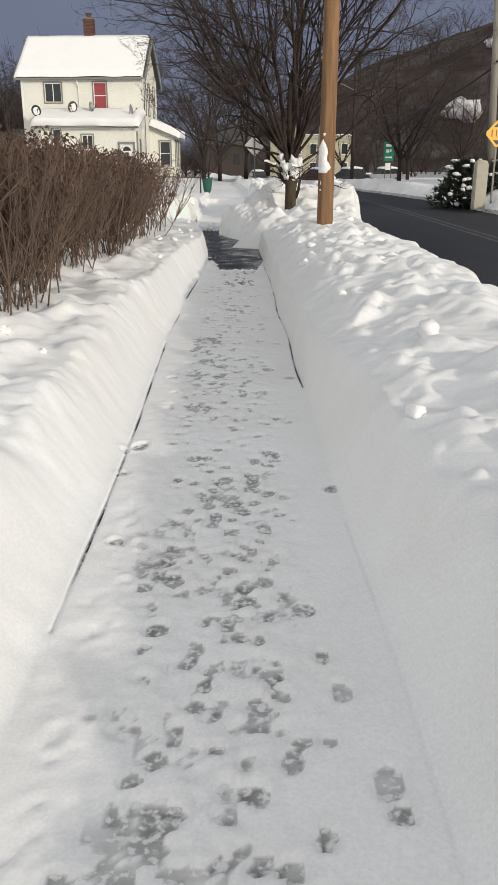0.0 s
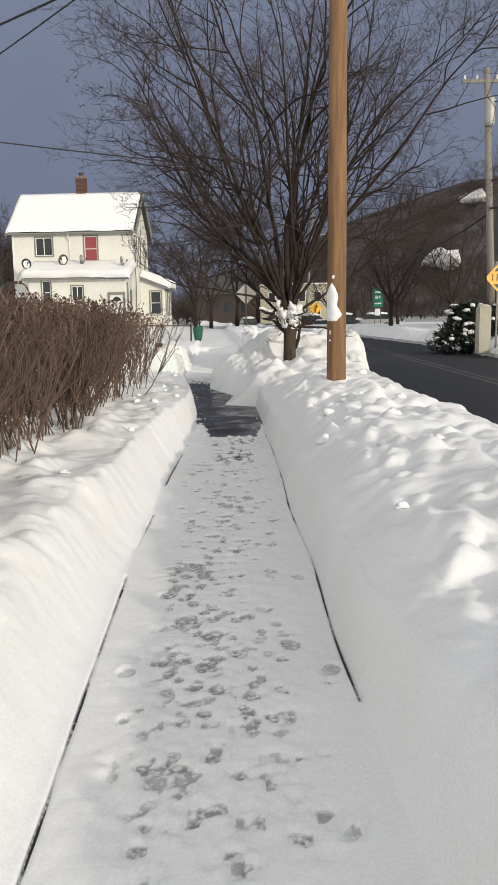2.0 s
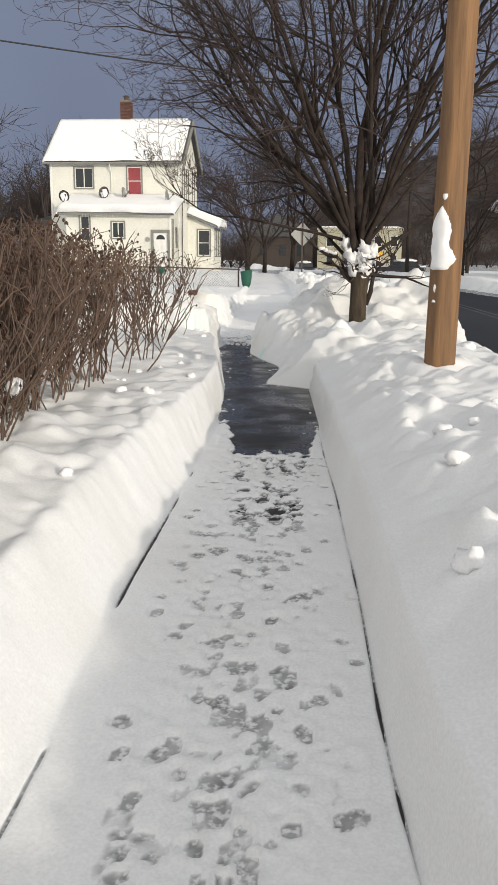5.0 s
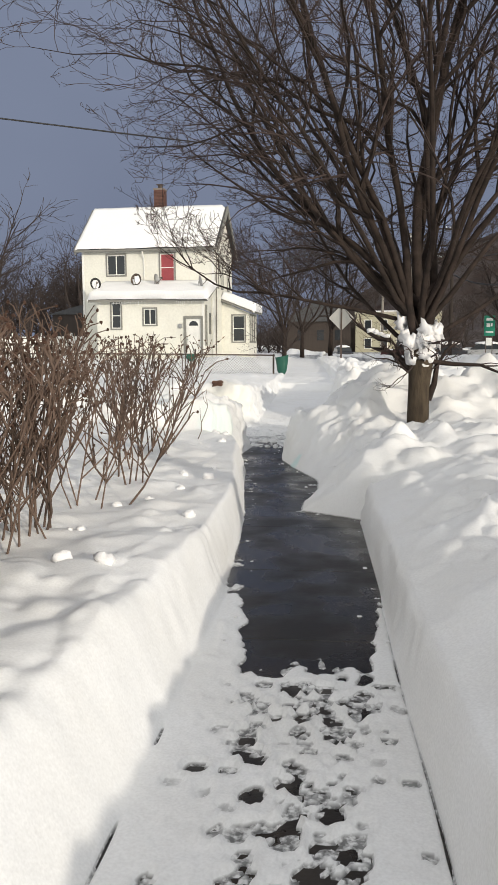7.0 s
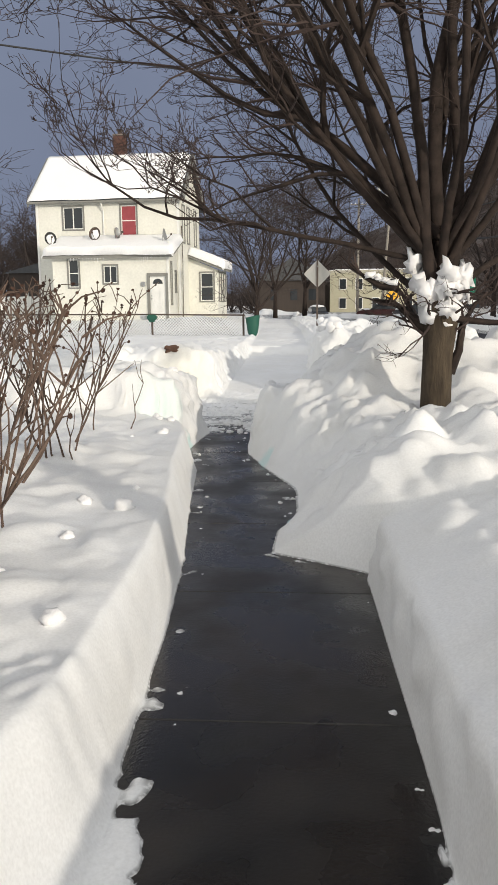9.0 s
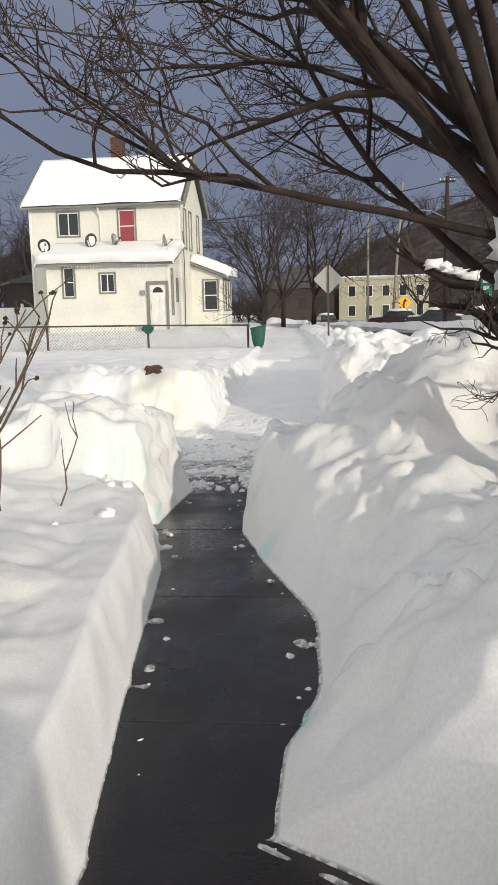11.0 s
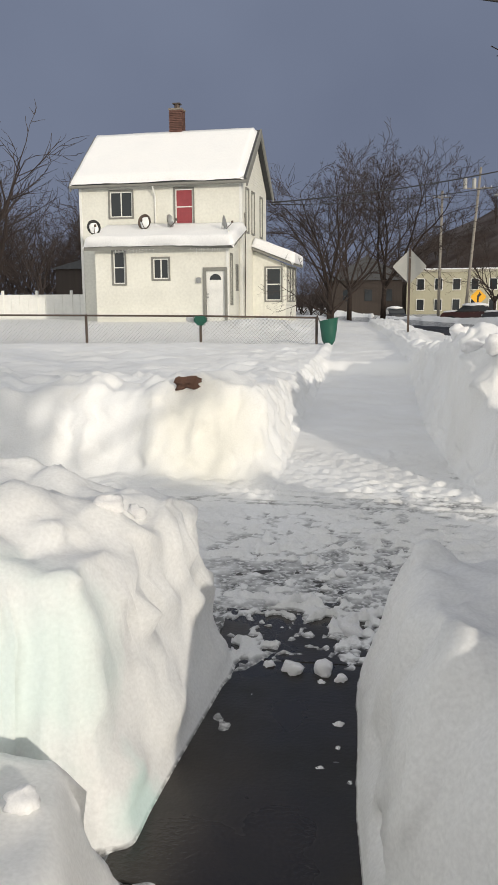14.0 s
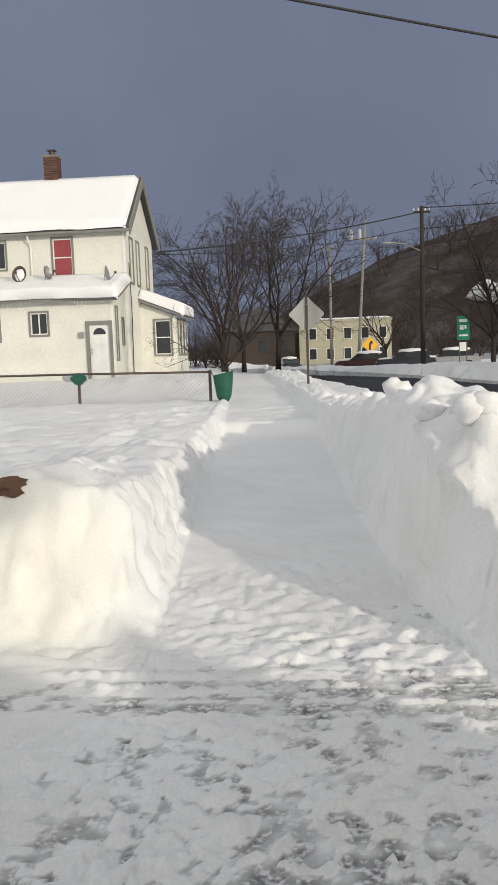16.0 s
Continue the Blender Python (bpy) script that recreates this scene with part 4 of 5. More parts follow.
def boards(x0, x1, z0, z1, y, holes, lap=0.115, proud=0.010):
    """Lapped siding on a wall that faces -y, left open at the holes (x0, z0, x1, z1)."""
    b = Build()
    z = z0
    while z < z1 - 0.01:
        zt = min(z + lap, z1)
        cuts = sorted((h[0], h[2]) for h in holes if h[1] < zt - 0.01 and h[3] > z + 0.01)
        x = x0
        for c0, c1 in cuts + [(x1, x1)]:
            if c0 > x + 0.005:
                k = len(b.v)
                b.v += [(x, y - proud, z), (c0, y - proud, z), (c0, y - 0.004, zt), (x, y - 0.004, zt), (x, y, z), (c0, y, z)]
                b.f += [(k, k + 1, k + 2, k + 3), (k + 4, k + 5, k + 1, k)]
            x = max(x, c1)
        z = zt
    return b


def wall_with_holes(x0, x1, z0, z1, y, thick, holes):
    """A solid wall that faces -y, pierced by the holes."""
    b = Build()
    xs = sorted({x0, x1, *(h[0] for h in holes), *(h[2] for h in holes)})
    zs = sorted({z0, z1, *(h[1] for h in holes), *(h[3] for h in holes)})
    nx, nz = len(xs), len(zs)
    b.v = [(x, yy, z) for yy in (y, y + thick) for z in zs for x in xs]

    def solid(i, j):
        if not (0 <= i < nx - 1 and 0 <= j < nz - 1):
            return False
        cx, cz = (xs[i] + xs[i + 1]) / 2, (zs[j] + zs[j + 1]) / 2
        return not any(h[0] < cx < h[2] and h[1] < cz < h[3] for h in holes)
    for i in range(nx - 1):
        for j in range(nz - 1):
            if not solid(i, j):
                continue
            k, back = j * nx + i, nx * nz
            p, q, r, t = k, k + 1, k + nx + 1, k + nx
            b.f += [(p, q, r, t), (t + back, r + back, q + back, p + back)]
            for (u, w), other in (((p, q), (i, j - 1)), ((q, r), (i + 1, j)), ((r, t), (i, j + 1)), ((t, p), (i - 1, j))):
                if not solid(*other):
                    b.f.append((w, u, u + back, w + back))
    return b


def window(parent, hole, y, m=None, sashes=2, fill=None, wide=0.07, trim=TRIM, mullion=False):
    """A window in a wall that faces -y: surround, sash frame, panes."""
    x0, z0, x1, z1 = hole
    m = m or Matrix()
    b = Build()
    for q in ((x0 - wide, z0 - wide, x0, z1 + wide), (x1, z0 - wide, x1 + wide, z1 + wide), (x0, z1, x1, z1 + wide), (x0, z0 - wide, x1, z0)):
        b.box(q[0], y - 0.045, q[1], q[2], y + 0.02, q[3], m)
    w = part("window", b, trim, parent)
    b = Build()
    s = 0.045
    zm = (z0 + z1) / 2
    bars = [(x0, z0, x0 + s, z1), (x1 - s, z0, x1, z1), (x0 + s, z0, x1 - s, z0 + s), (x0 + s, z1 - s, x1 - s, z1)]
    if sashes == 2:
        bars.append((x0 + s, zm - s / 2, x1 - s, zm + s / 2))
    if mullion:
        bars.append(((x0 + x1) / 2 - s / 2, z0 + s, (x0 + x1) / 2 + s / 2, z1 - s))
    for q in bars:
        b.box(q[0], y + 0.0, q[1], q[2], y + 0.05, q[3], m)
    part("sash", b, WHITE, w, "white sash frame")
    panes = [(z0 + s, zm - s / 2), (zm + s / 2, z1 - s)] if sashes == 2 else [(z0 + s, z1 - s)]
    for a, c in panes:
        part("pane", Build().box(x0 + s, y + 0.025, a, x1 - s, y + 0.03, c, m), fill or GLASS, w, "red blind behind the pane" if fill else "")
    return w


HX, HY, HZ = -10.0, 52.4, 0.0
house = thing("house", (HX, HY, HZ), "two-storey cream clapboard house with snowy roofs and dishes", "house")
X0, X1, DEEP, EAVE, RIDGE = -3.7, 3.58, 5.5, 6.62, 8.85       # local metres, front wall at y = 0
w1, wr = (-2.3, 5.10, -1.28, 6.17), (0.67, 4.73, 1.45, 6.20)
b = wall_with_holes(X0, X1, -0.3, EAVE, 0, 0.2, [w1, wr])
b.box(X0, DEEP - 0.2, -0.3, X1, DEEP, EAVE)
b.box(X0, 0.2, -0.3, X0 + 0.2, DEEP - 0.2, EAVE)
b.box(X1 - 0.2, 0.2, -0.3, X1, DEEP - 0.2, EAVE)
b.prism([(0, EAVE), (DEEP, EAVE), (DEEP / 2, RIDGE - 0.12)], 0.2, pose(X0 + 0.2, 0, 0, 0, 0, 90))
b.prism([(0, EAVE), (DEEP, EAVE), (DEEP / 2, RIDGE - 0.12)], 0.2, pose(X1, 0, 0, 0, 0, 90))
part("wall", b, SIDING, house)
part("siding", boards(X0, X1, 2.0, EAVE - 0.12, 0, [tuple(v + s for v, s in zip(h, (-0.07, -0.07, 0.07, 0.07))) for h in (w1, wr)]), SIDING, house)
side = boards(0, DEEP, 0, EAVE, 0, [(0.75, 4.4, 1.35, 6.3), (2.0, 4.4, 2.6, 6.3), (3.9, 4.4, 4.5, 6.3)])
side.v = [tuple(pose(X1, 0, 0, 0, 0, 90) @ Vector(v)) for v in side.v]
part("siding", side, SIDING, house)
gable = Build()
z = EAVE
while z < RIDGE - 0.3:
    half = (RIDGE - 0.15 - z) / (RIDGE - EAVE) * DEEP / 2
    gable.box(X1 + 0.002, DEEP / 2 - half, z, X1 + 0.02, DEEP / 2 + half, z + 0.105)
    z += 0.115
part("siding", gable, SIDING, house)
for ya in (0.78, 2.03, 3.93):
    window(house, (ya, 4.47, ya + 0.54, 6.23), 0, pose(X1, 0, 0, 0, 0, 90))
window(house, w1, 0, mullion=True, sashes=1)
window(house, wr, 0, fill=RED)
part("corner_board", Build().box(X1 - 0.09, -0.035, 0, X1 + 0.03, 0.09, EAVE), WHITE, house, bevel=0.008)
part("corner_board", Build().box(X0 - 0.03, -0.035, 0, X0 + 0.09, 0.09, EAVE), WHITE, house, bevel=0.008)
# added dark plate in place of a shaded room
part("room", Build().box(X0 + 0.3, 0.5, 0, X1 - 0.3, 0.6, EAVE - 0.3), ROOM_DARK, house, "dark plate painted as the dim interior")
# roof with dark rakes
slope = (RIDGE - EAVE) / (DEEP / 2)
b = Build()
OV = 0.32
for s in (0, 1):
    ya, yb = (-OV, DEEP / 2) if s == 0 else (DEEP + OV, DEEP / 2)
    za = EAVE - OV * slope
    k = len(b.v)
    for x in (X0 - 0.3, X1 + 0.3):
        b.v += [(x, ya, za), (x, yb, RIDGE), (x, yb, RIDGE + 0.16), (x, ya, za + 0.16)]
    b.f += [(k, k + 1, k + 2, k + 3), (k + 7, k + 6, k + 5, k + 4), (k, k + 4, k + 5, k + 1), (k + 3, k + 2, k + 6, k + 7), (k, k + 3, k + 7, k + 4), (k + 1, k + 5, k + 6, k + 2)]
roof = part("roof", b, SHINGLE, house, "dark shingled gable roof")
for x in (X0 - 0.33, X1 + 0.27):
    for ya in (-OV, DEEP + OV):
        b = Build()
        k = len(b.v)
        za = EAVE - OV * slope
        b.v += [(x, ya, za - 0.17), (x, DEEP / 2, RIDGE - 0.17), (x, DEEP / 2, RIDGE + 0.2), (x, ya, za + 0.2), (x + 0.06, ya, za - 0.17), (x + 0.06, DEEP / 2, RIDGE - 0.17), (x + 0.06, DEEP / 2, RIDGE + 0.2), (x + 0.06, ya, za + 0.2)]
        b.f += [(k, k + 1, k + 2, k + 3), (k + 7, k + 6, k + 5, k + 4), (k + 3, k + 2, k + 6, k + 7), (k, k + 4, k + 5, k + 1), (k, k + 3, k + 7, k + 4)]
        part("rake_board", b, TRIM, roof, "grey-green rake board")
part("gutter", Build().tube([(X0 - 0.32, -OV - 0.03, EAVE - OV * slope + 0.02), (X1 + 0.32, -OV - 0.03, EAVE - OV * slope + 0.02)], [0.065, 0.065], 8), TRIM, roof)
part("downpipe", Build().tube([(-0.25, -OV - 0.02, EAVE - OV * slope), (-0.22, -0.06, EAVE - 0.7), (-0.22, -0.06, 4.7)], [0.035, 0.035, 0.035], 6), WHITE, house)
part("roof_snow", snow_slab((X0 - 0.28, -OV - 0.05, EAVE - OV * slope + 0.16), (X1 + 0.16, -OV - 0.05, EAVE - OV * slope + 0.16), (X0 - 0.28, DEEP / 2 - 0.1, RIDGE + 0.08), 0.2, 48, 16, 91), SNOW_ROOF, house, "thick clean snow on the roof", smooth=True)
# chimney
ch = thing("chimney", (0, 0, 0), "", "")
ch.name, ch.parent = "chimney", house
b = Build().box(-0.27, 2.52, 8.6, 0.27, 3.0, 10.0, pose(-0.02, 0, 0))
part("core", b, MORTAR, ch)
brick_mesh = Build().box(-0.1, -0.05, -0.032, 0.1, 0.05, 0.032).mesh("brick", BRICK)
for r in range(18):
    for i in range(3):
        x = -0.19 + 0.2 * i + (0.0 if r % 2 else -0.02)
        o = part("brick", brick_mesh, BRICK, ch)
        o.location = (x - 0.0, 2.5, 8.66 + 0.076 * r)
    for i in range(2):
        o = part("brick", brick_mesh, BRICK, ch)
        o.location, o.rotation_euler = (0.27, 2.62 + 0.22 * i, 8.66 + 0.076 * r), (0, 0, radians(90))
part("cap", Build().box(-0.33, 2.44, 9.99, 0.31, 3.06, 10.08), MORTAR, ch, bevel=0.015)
part("flue", Build().tube([(0, 2.75, 10.0), (0, 2.75, 10.28)], [0.13, 0.13], 10).box(-0.17, 2.58, 10.28, 0.17, 2.92, 10.33), DARK_METAL, ch, "dark metal flue cap")

# lean-to along the front
EX0, EX1, EY, EZ = -2.25, 3.44, -2.0, 3.62
dw, lw, sw = (2.52, 0.62, 3.30, 2.68), (-1.45, 2.2, -0.95, 3.52), (0.28, 2.38, 0.94, 3.2)
b = wall_with_holes(EX0, EX1, -0.3, EZ, EY, 0.16, [dw, lw, sw])
b.box(EX0, EY + 0.16, -0.3, EX0 + 0.16, 0, EZ + 0.1)
b.box(EX1 - 0.16, EY + 0.16, -0.3, EX1, 0, EZ + 0.1)
part("wall", b, SIDING, house)
part("siding", boards(EX0, EX1, 0.35, EZ - 0.05, EY, [(2.4, 0.3, 3.42, 2.8), (-1.52, 2.13, -0.88, 3.59), (0.21, 2.31, 1.01, 3.27)]), SIDING, house)
side = boards(0, 2.0, 0.35, 4.3, 0, [(0.35, 1.3, 0.75, 3.4), (1.35, 1.9, 1.75, 3.0)])
side.v = [tuple(pose(EX1, EY, 0, 0, 0, 90) @ Vector(v)) for v in side.v]
part("siding", side, SIDING, house)
window(house, (0.42, 1.37, 0.68, 3.33), 0, pose(EX1, EY, 0, 0, 0, 90))
window(house, (1.42, 1.97, 1.68, 2.93), 0, pose(EX1, EY, 0, 0, 0, 90))
window(house, lw, EY)
window(house, sw, EY, sashes=1, mullion=True)
# dark plate again, its colour standing for indoor shade
part("room", Build().box(EX0 + 0.3, EY + 0.5, 0.2, EX1 - 0.3, EY + 0.6, EZ - 0.2), ROOM_DARK, house, "dark plate painted as the dim interior")
part("corner_board", Build().box(EX1 - 0.08, EY - 0.035, 0, EX1 + 0.03, EY + 0.08, EZ), WHITE, house, bevel=0.008)
part("foundation", Build().box(EX0 - 0.02, EY - 0.05, -0.3, EX1 + 0.02, EY + 0.0, 0.34), STONE, house)
b = Build()
for q in ((dw[0] - 0.12, dw[1], dw[0], dw[3] + 0.14), (dw[2], dw[1], dw[2] + 0.12, dw[3] + 0.14), (dw[0], dw[3], dw[2], dw[3] + 0.14)):
    b.box(q[0], EY - 0.06, q[1], q[2], EY + 0.03, q[3])
door = part("door", Build().box(dw[0], EY + 0.02, dw[1], dw[2], EY + 0.07, dw[3]), WHITE, house, "white panelled front door with a fanlight", bevel=0.006)
part("door_frame", b, TRIM, door, "weathered grey door surround")
for cx in (2.72, 3.10):
    for z0, z1 in ((0.75, 1.35), (1.5, 2.15)):
        part("panel", Build().box(cx - 0.13, EY + 0.008, z0, cx + 0.13, EY + 0.022, z1), WHITE, door, bevel=0.006)
fan = [(0.24 * math.cos(t), 0.24 * math.sin(t)) for t in np.linspace(0, math.pi, 12)]
part("fanlight", Build().prism([(2.91 + u, 2.32 + v) for u, v in fan], 0.014, pose(0, EY + 0.006, 0)), GLASS, door, "dark half-round fanlight")
part("door_knob", Build().lump((2.6, EY - 0.02, 1.62), (0.035, 0.035, 0.035), 1, 0.0).lump((2.6, EY - 0.01, 1.76), (0.03, 0.02, 0.03), 1, 0.0), METAL, door, "metal knob and lock")
part("doorstep", Build().box(2.3, EY - 0.9, 0.3, 3.5, EY - 0.06, 0.6), STONE, house, bevel=0.02)
part("wall_lamp", Build().box(2.13, EY - 0.12, 2.2, 2.32, EY - 0.02, 2.42), METAL, house, "small box lamp beside the door", bevel=0.02)
# lean-to roof
b = Build()
k = 0
for x in (EX0 - 0.35, EX1 + 0.3):
    b.v += [(x, EY - 0.35, EZ - 0.08), (x, 0, EZ + 0.72), (x, 0, EZ + 0.82), (x, EY - 0.35, EZ + 0.06)]
b.f += [(0, 1, 2, 3), (7, 6, 5, 4), (0, 4, 5, 1), (3, 2, 6, 7), (0, 3, 7, 4)]
part("porch_roof", b, TRIM, house, "shallow lean-to roof edge")
part("porch_roof_snow", snow_slab((EX0 - 0.36, EY - 0.42, EZ + 0.07), (EX1 + 0.36, EY - 0.42, EZ + 0.07), (EX0 - 0.36, -0.01, EZ + 0.84), 0.34, 60, 14, 95, ragged=0.2), SNOW_ROOF, house, "deep curling snow on the lean-to", smooth=True)
random.seed(3)
for g0, g1 in ((-1.2, 0.4), (2.0, 3.2)):
    for i in range(12):
        x = g0 + (g1 - g0) * i / 11 + random.uniform(-0.03, 0.03)
        ln = random.uniform(0.06, 0.24)
        part("icicle", Build().tube([(x, EY - 0.36, EZ - 0.06), (x, EY - 0.36, EZ - 0.06 - ln)], [0.012, 0.002], 5), SNOW_ROOF, house)
# side porch with its own roof
PX0, PX1, PY0, PY1 = 3.58, 5.12, 2.3, 5.3
pw = (4.20, 1.5, 4.88, 2.95)
b = wall_with_holes(PX0, PX1, -0.3, 3.1, PY0, 0.14, [pw])
b.box(PX1 - 0.14, PY0 + 0.14, -0.3, PX1, PY1, 3.1)
b.prism([(PX0, 3.1), (PX1, 3.1), (PX0, 3.72)], 0.12, pose(0, PY0, 0))
part("wall", b, SIDING, house)
part("siding", boards(PX0, PX1, 0.3, 3.05, PY0, [(4.12, 1.42, 4.96, 3.03)]), SIDING, house)
window(house, pw, PY0)
for ya in (0.35, 1.15, 1.95):
    window(house, (ya, 1.5, ya + 0.6, 2.95), 0, pose(PX1, PY0, 0, 0, 0, 90))
# porch interior: only a plate painted dark
part("room", Build().box(PX0 + 0.2, PY0 + 0.9, 0.2, PX1 - 0.3, PY0 + 1.0, 2.9), ROOM_DARK, house, "dark plate painted as the dim interior")
b = Build()
for y in (PY0 - 0.3, PY1 + 0.2):
    b.v += [(PX0, y, 3.75), (PX1 + 0.3, y, 3.05), (PX1 + 0.3, y, 3.17), (PX0, y, 3.87)]
b.f += [(0, 1, 2, 3), (7, 6, 5, 4), (0, 4, 5, 1), (3, 2, 6, 7), (1, 5, 6, 2), (0, 3, 7, 4)]
part("porch_roof", b, TRIM, house)
part("porch_roof_snow", snow_slab((PX1 + 0.34, PY0 - 0.36, 3.17), (PX1 + 0.34, PY1, 3.17), (PX0, PY0 - 0.36, 3.9), 0.42, 24, 16, 97), SNOW_ROOF, house, "snow on the porch roof", smooth=True)
part("conduit", Build().tube([(X1 + 0.05, 0.4, 5.2), (X1 + 0.07, 0.45, 3.5), (X1 + 0.05, 0.35, 0.6)], [0.02, 0.02, 0.02], 5), DARK_METAL, house)
house.rotation_euler = (0, 0, radians(-3.0))


def dish(x, y, z, turn, r, face):
    d = thing("satellite_dish", (x, y, z), "small satellite dish with snow in its bowl", "satellite dish", "satellite dishes")
    b = Build()
    rings, sides = 5, 16
    for s, off in ((0, 0.0), (1, 0.015)):
        for i in range(rings + 1):
            q = i / rings
            for j in range(sides):
                a = 2 * math.pi * j / sides
                b.v.append((r * q * math.cos(a), -0.1 * q * q + off, 0.42 + r * 1.1 * q * math.sin(a)))
    for s in (0, 1):
        for i in range(rings):
            for j in range(sides):
                k, q = s * (rings + 1) * sides + i * sides, (j + 1) % sides
                b.f.append((k + j, k + q, k + sides + q, k + sides + j))
    part("reflector", b, face, d, smooth=True)
    part("mast", Build().tube([(0, 0.06, -0.1), (0, 0.08, 0.2), (0, 0.03, 0.42)], [0.025, 0.025, 0.025], 6), METAL, d)
    part("feed_arm", Build().tube([(0, 0.0, 0.42 - r), (0, -0.28, 0.30), (0, -0.38, 0.38)], [0.014, 0.014, 0.014], 5).box(-0.04, -0.43, 0.35, 0.04, -0.35, 0.44), DARK_METAL, d, "feed arm and receiver")
    b = Build().lump((0, -0.05, 0.40), (r * 0.7, 0.05, r * 0.75), 3, 0.2)
    if face is not METAL:
        part("caught_snow", b, SNOW, d, smooth=True)
    d.rotation_euler = (radians(-12), 0, radians(turn))
    return d


for x, y, z, turn, r, face in ((-12.5, 50.9, 4.12, 30, 0.29, SIGN_BLACK), (-10.45, 51.4, 4.35, -10, 0.30, DARK_METAL), (-9.35, 51.5, 4.38, 70, 0.25, METAL), (-6.9, 50.9, 4.2, 110, 0.28, METAL)):
    dish(x, y, z, turn, r, face)

# ---- chain-link fence, mailbox-green bins ----
FY = 38.6
fence = thing("chain_link_fence", (-8, FY, 0), "low chain-link fence with a dark top rail, half buried in snow", "fence")
posts = [-2.22, -5.29, -8.45, -11.1, -14.0, -17.0]
for x in posts:
    b = Build().tube([(x + 8, 0, -0.3), (x + 8, 0, 1.02 + 0.03 * (-2.2 - x) ** 0.5)], [0.035, 0.035], 8)
    part("post", b, DARK_METAL, fence, smooth=True)
part("top_rail", Build().tube([(x + 8, 0, 0.99 + 0.03 * abs(-2.2 - x) ** 0.5) for x in posts], [0.026] * len(posts), 8), DARK_METAL, fence, smooth=True)
b = Build()
for i in range(150):
    for s in (1, -1):
        x0 = -2.22 + 8 - i * 0.1
        run = 0.96
        a, c = (x0, 0.004 * s, 0.06), (x0 - s * run, 0.004 * s, 0.06 + run)
        if min(a[0], c[0]) < -9 or max(a[0], c[0]) > 5.78:
            if s < 0:
                cut = min(run, max(0.0, 5.78 - x0))
                c = (x0 + cut, -0.004, 0.06 + cut)
                if cut < 0.05:
                    continue
            else:
                continue
        b.tube([a, c], [0.004, 0.004], 3, cap=False)
tagged(part("wire_mesh", b, TRIM, fence, "galvanised diamond mesh"), kind="stuff")
bin_ob = thing("green_bin", (-1.90, 38.45, 0.30), "dark green plastic tub hung by the fence post", "bin")
b = Build()
prof = [(0.10, 0.0), (0.17, 0.12), (0.21, 0.40), (0.235, 0.62), (0.25, 0.66)]
for i, (r, z) in enumerate(prof):
    for j in range(14):
        a = 2 * math.pi * j / 14
        b.v.append((r * math.cos(a), r * 0.8 * math.sin(a), z + 0.05 * math.cos(a) * (i > 2)))
for i in range(len(prof) - 1):
    for j in range(14):
        q = (j + 1) % 14
        b.f.append((i * 14 + j, i * 14 + q, (i + 1) * 14 + q, (i + 1) * 14 + j))
b.f.append(tuple(range(13, -1, -1)))
part("tub", b, GREEN, bin_ob, smooth=True)
part("strap", Build().tube([(-0.24, 0, 0.62), (-0.3, 0.05, 0.75), (-0.33, 0.12, 0.7)], [0.012, 0.012, 0.012], 5), DARK_METAL, bin_ob)
box_ob = thing("green_box", (-5.29, 38.6, 0.80), "green plastic box on the fence post with snow on it", "box")
part("body", Build().box(-0.17, -0.12, 0.05, 0.17, 0.12, 0.24), GREEN, box_ob, bevel=0.04)
part("foot", Build().box(-0.09, -0.07, 0.0, 0.09, 0.07, 0.06), GREEN, box_ob)
part("snow_cap", Build().lump((-0.3, 0.3, 0.16), (0.17, 0.12, 0.1), 2, 0.2), SNOW, box_ob, smooth=True)
rock = Build().lump((0, 0, 0), (0.10, 0.06, 0.045), 3, 0.5, rings=10, sides=16)
single("brown_lump", rock, ROCK, (-2.2, 23.95, height(-2.2, 23.95) + 0.035), "frozen brown clod lying on the snow heap", "clod", smooth=True)
# white vinyl and brown board fences past the house
vf = thing("vinyl_fence", (-17.5, 56, 0.2), "white vinyl panel fence in snow", "fence")
for i in range(14):
    part("panel", Build().box(-3.5 + 0.45 * i, -0.02, 0, -3.06 + 0.45 * i, 0.02, 1.65), WHITE, vf, bevel=0.006)
for i in range(4):
    part("post", Build().box(-3.55 + 1.8 * i, -0.06, 0, -3.43 + 1.8 * i, 0.06, 1.85), WHITE, vf, bevel=0.01)
shed = thing("brown_shed", (-16.6, 62, 0), "dark brown board shed behind the house", "shed")
part("wall", Build().box(-2.2, 0, -0.2, 2.2, 3, 3.4), BROWN_HOUSE, shed)
part("roof", Build().prism([(-2.5, 3.35), (2.5, 3.35), (0, 4.0)], 3.4, pose(0, -0.2, 0)), SHINGLE, shed, "dark roof")


# ---- signs ----
def diamond(r):
    return [(0, -r), (r, 0), (0, r), (-r, 0)]


def round_diamond(r, c=0.12):
    return [(c * r, -r + c * r), (r - c * r, -c * r), (r - c * r, c * r), (c * r, r - c * r), (-c * r, r - c * r), (-r + c * r, c * r), (-r + c * r, -c * r), (-c * r, -r + c * r)]


s1 = thing("road_sign", (0.29, 43.5, 0.3), "back of a diamond road sign on a dark post", "road sign")
part("post", Build().box(-0.035, 0.0, -0.3, 0.035, 0.05, 2.72), DARK_METAL, s1)
part("plate", Build().prism([(x, z + 2.17) for x, z in round_diamond(0.535, 0.06)], 0.012, pose(0, 0.052, 0)), SIGN_BACK, s1, "bare aluminium back")
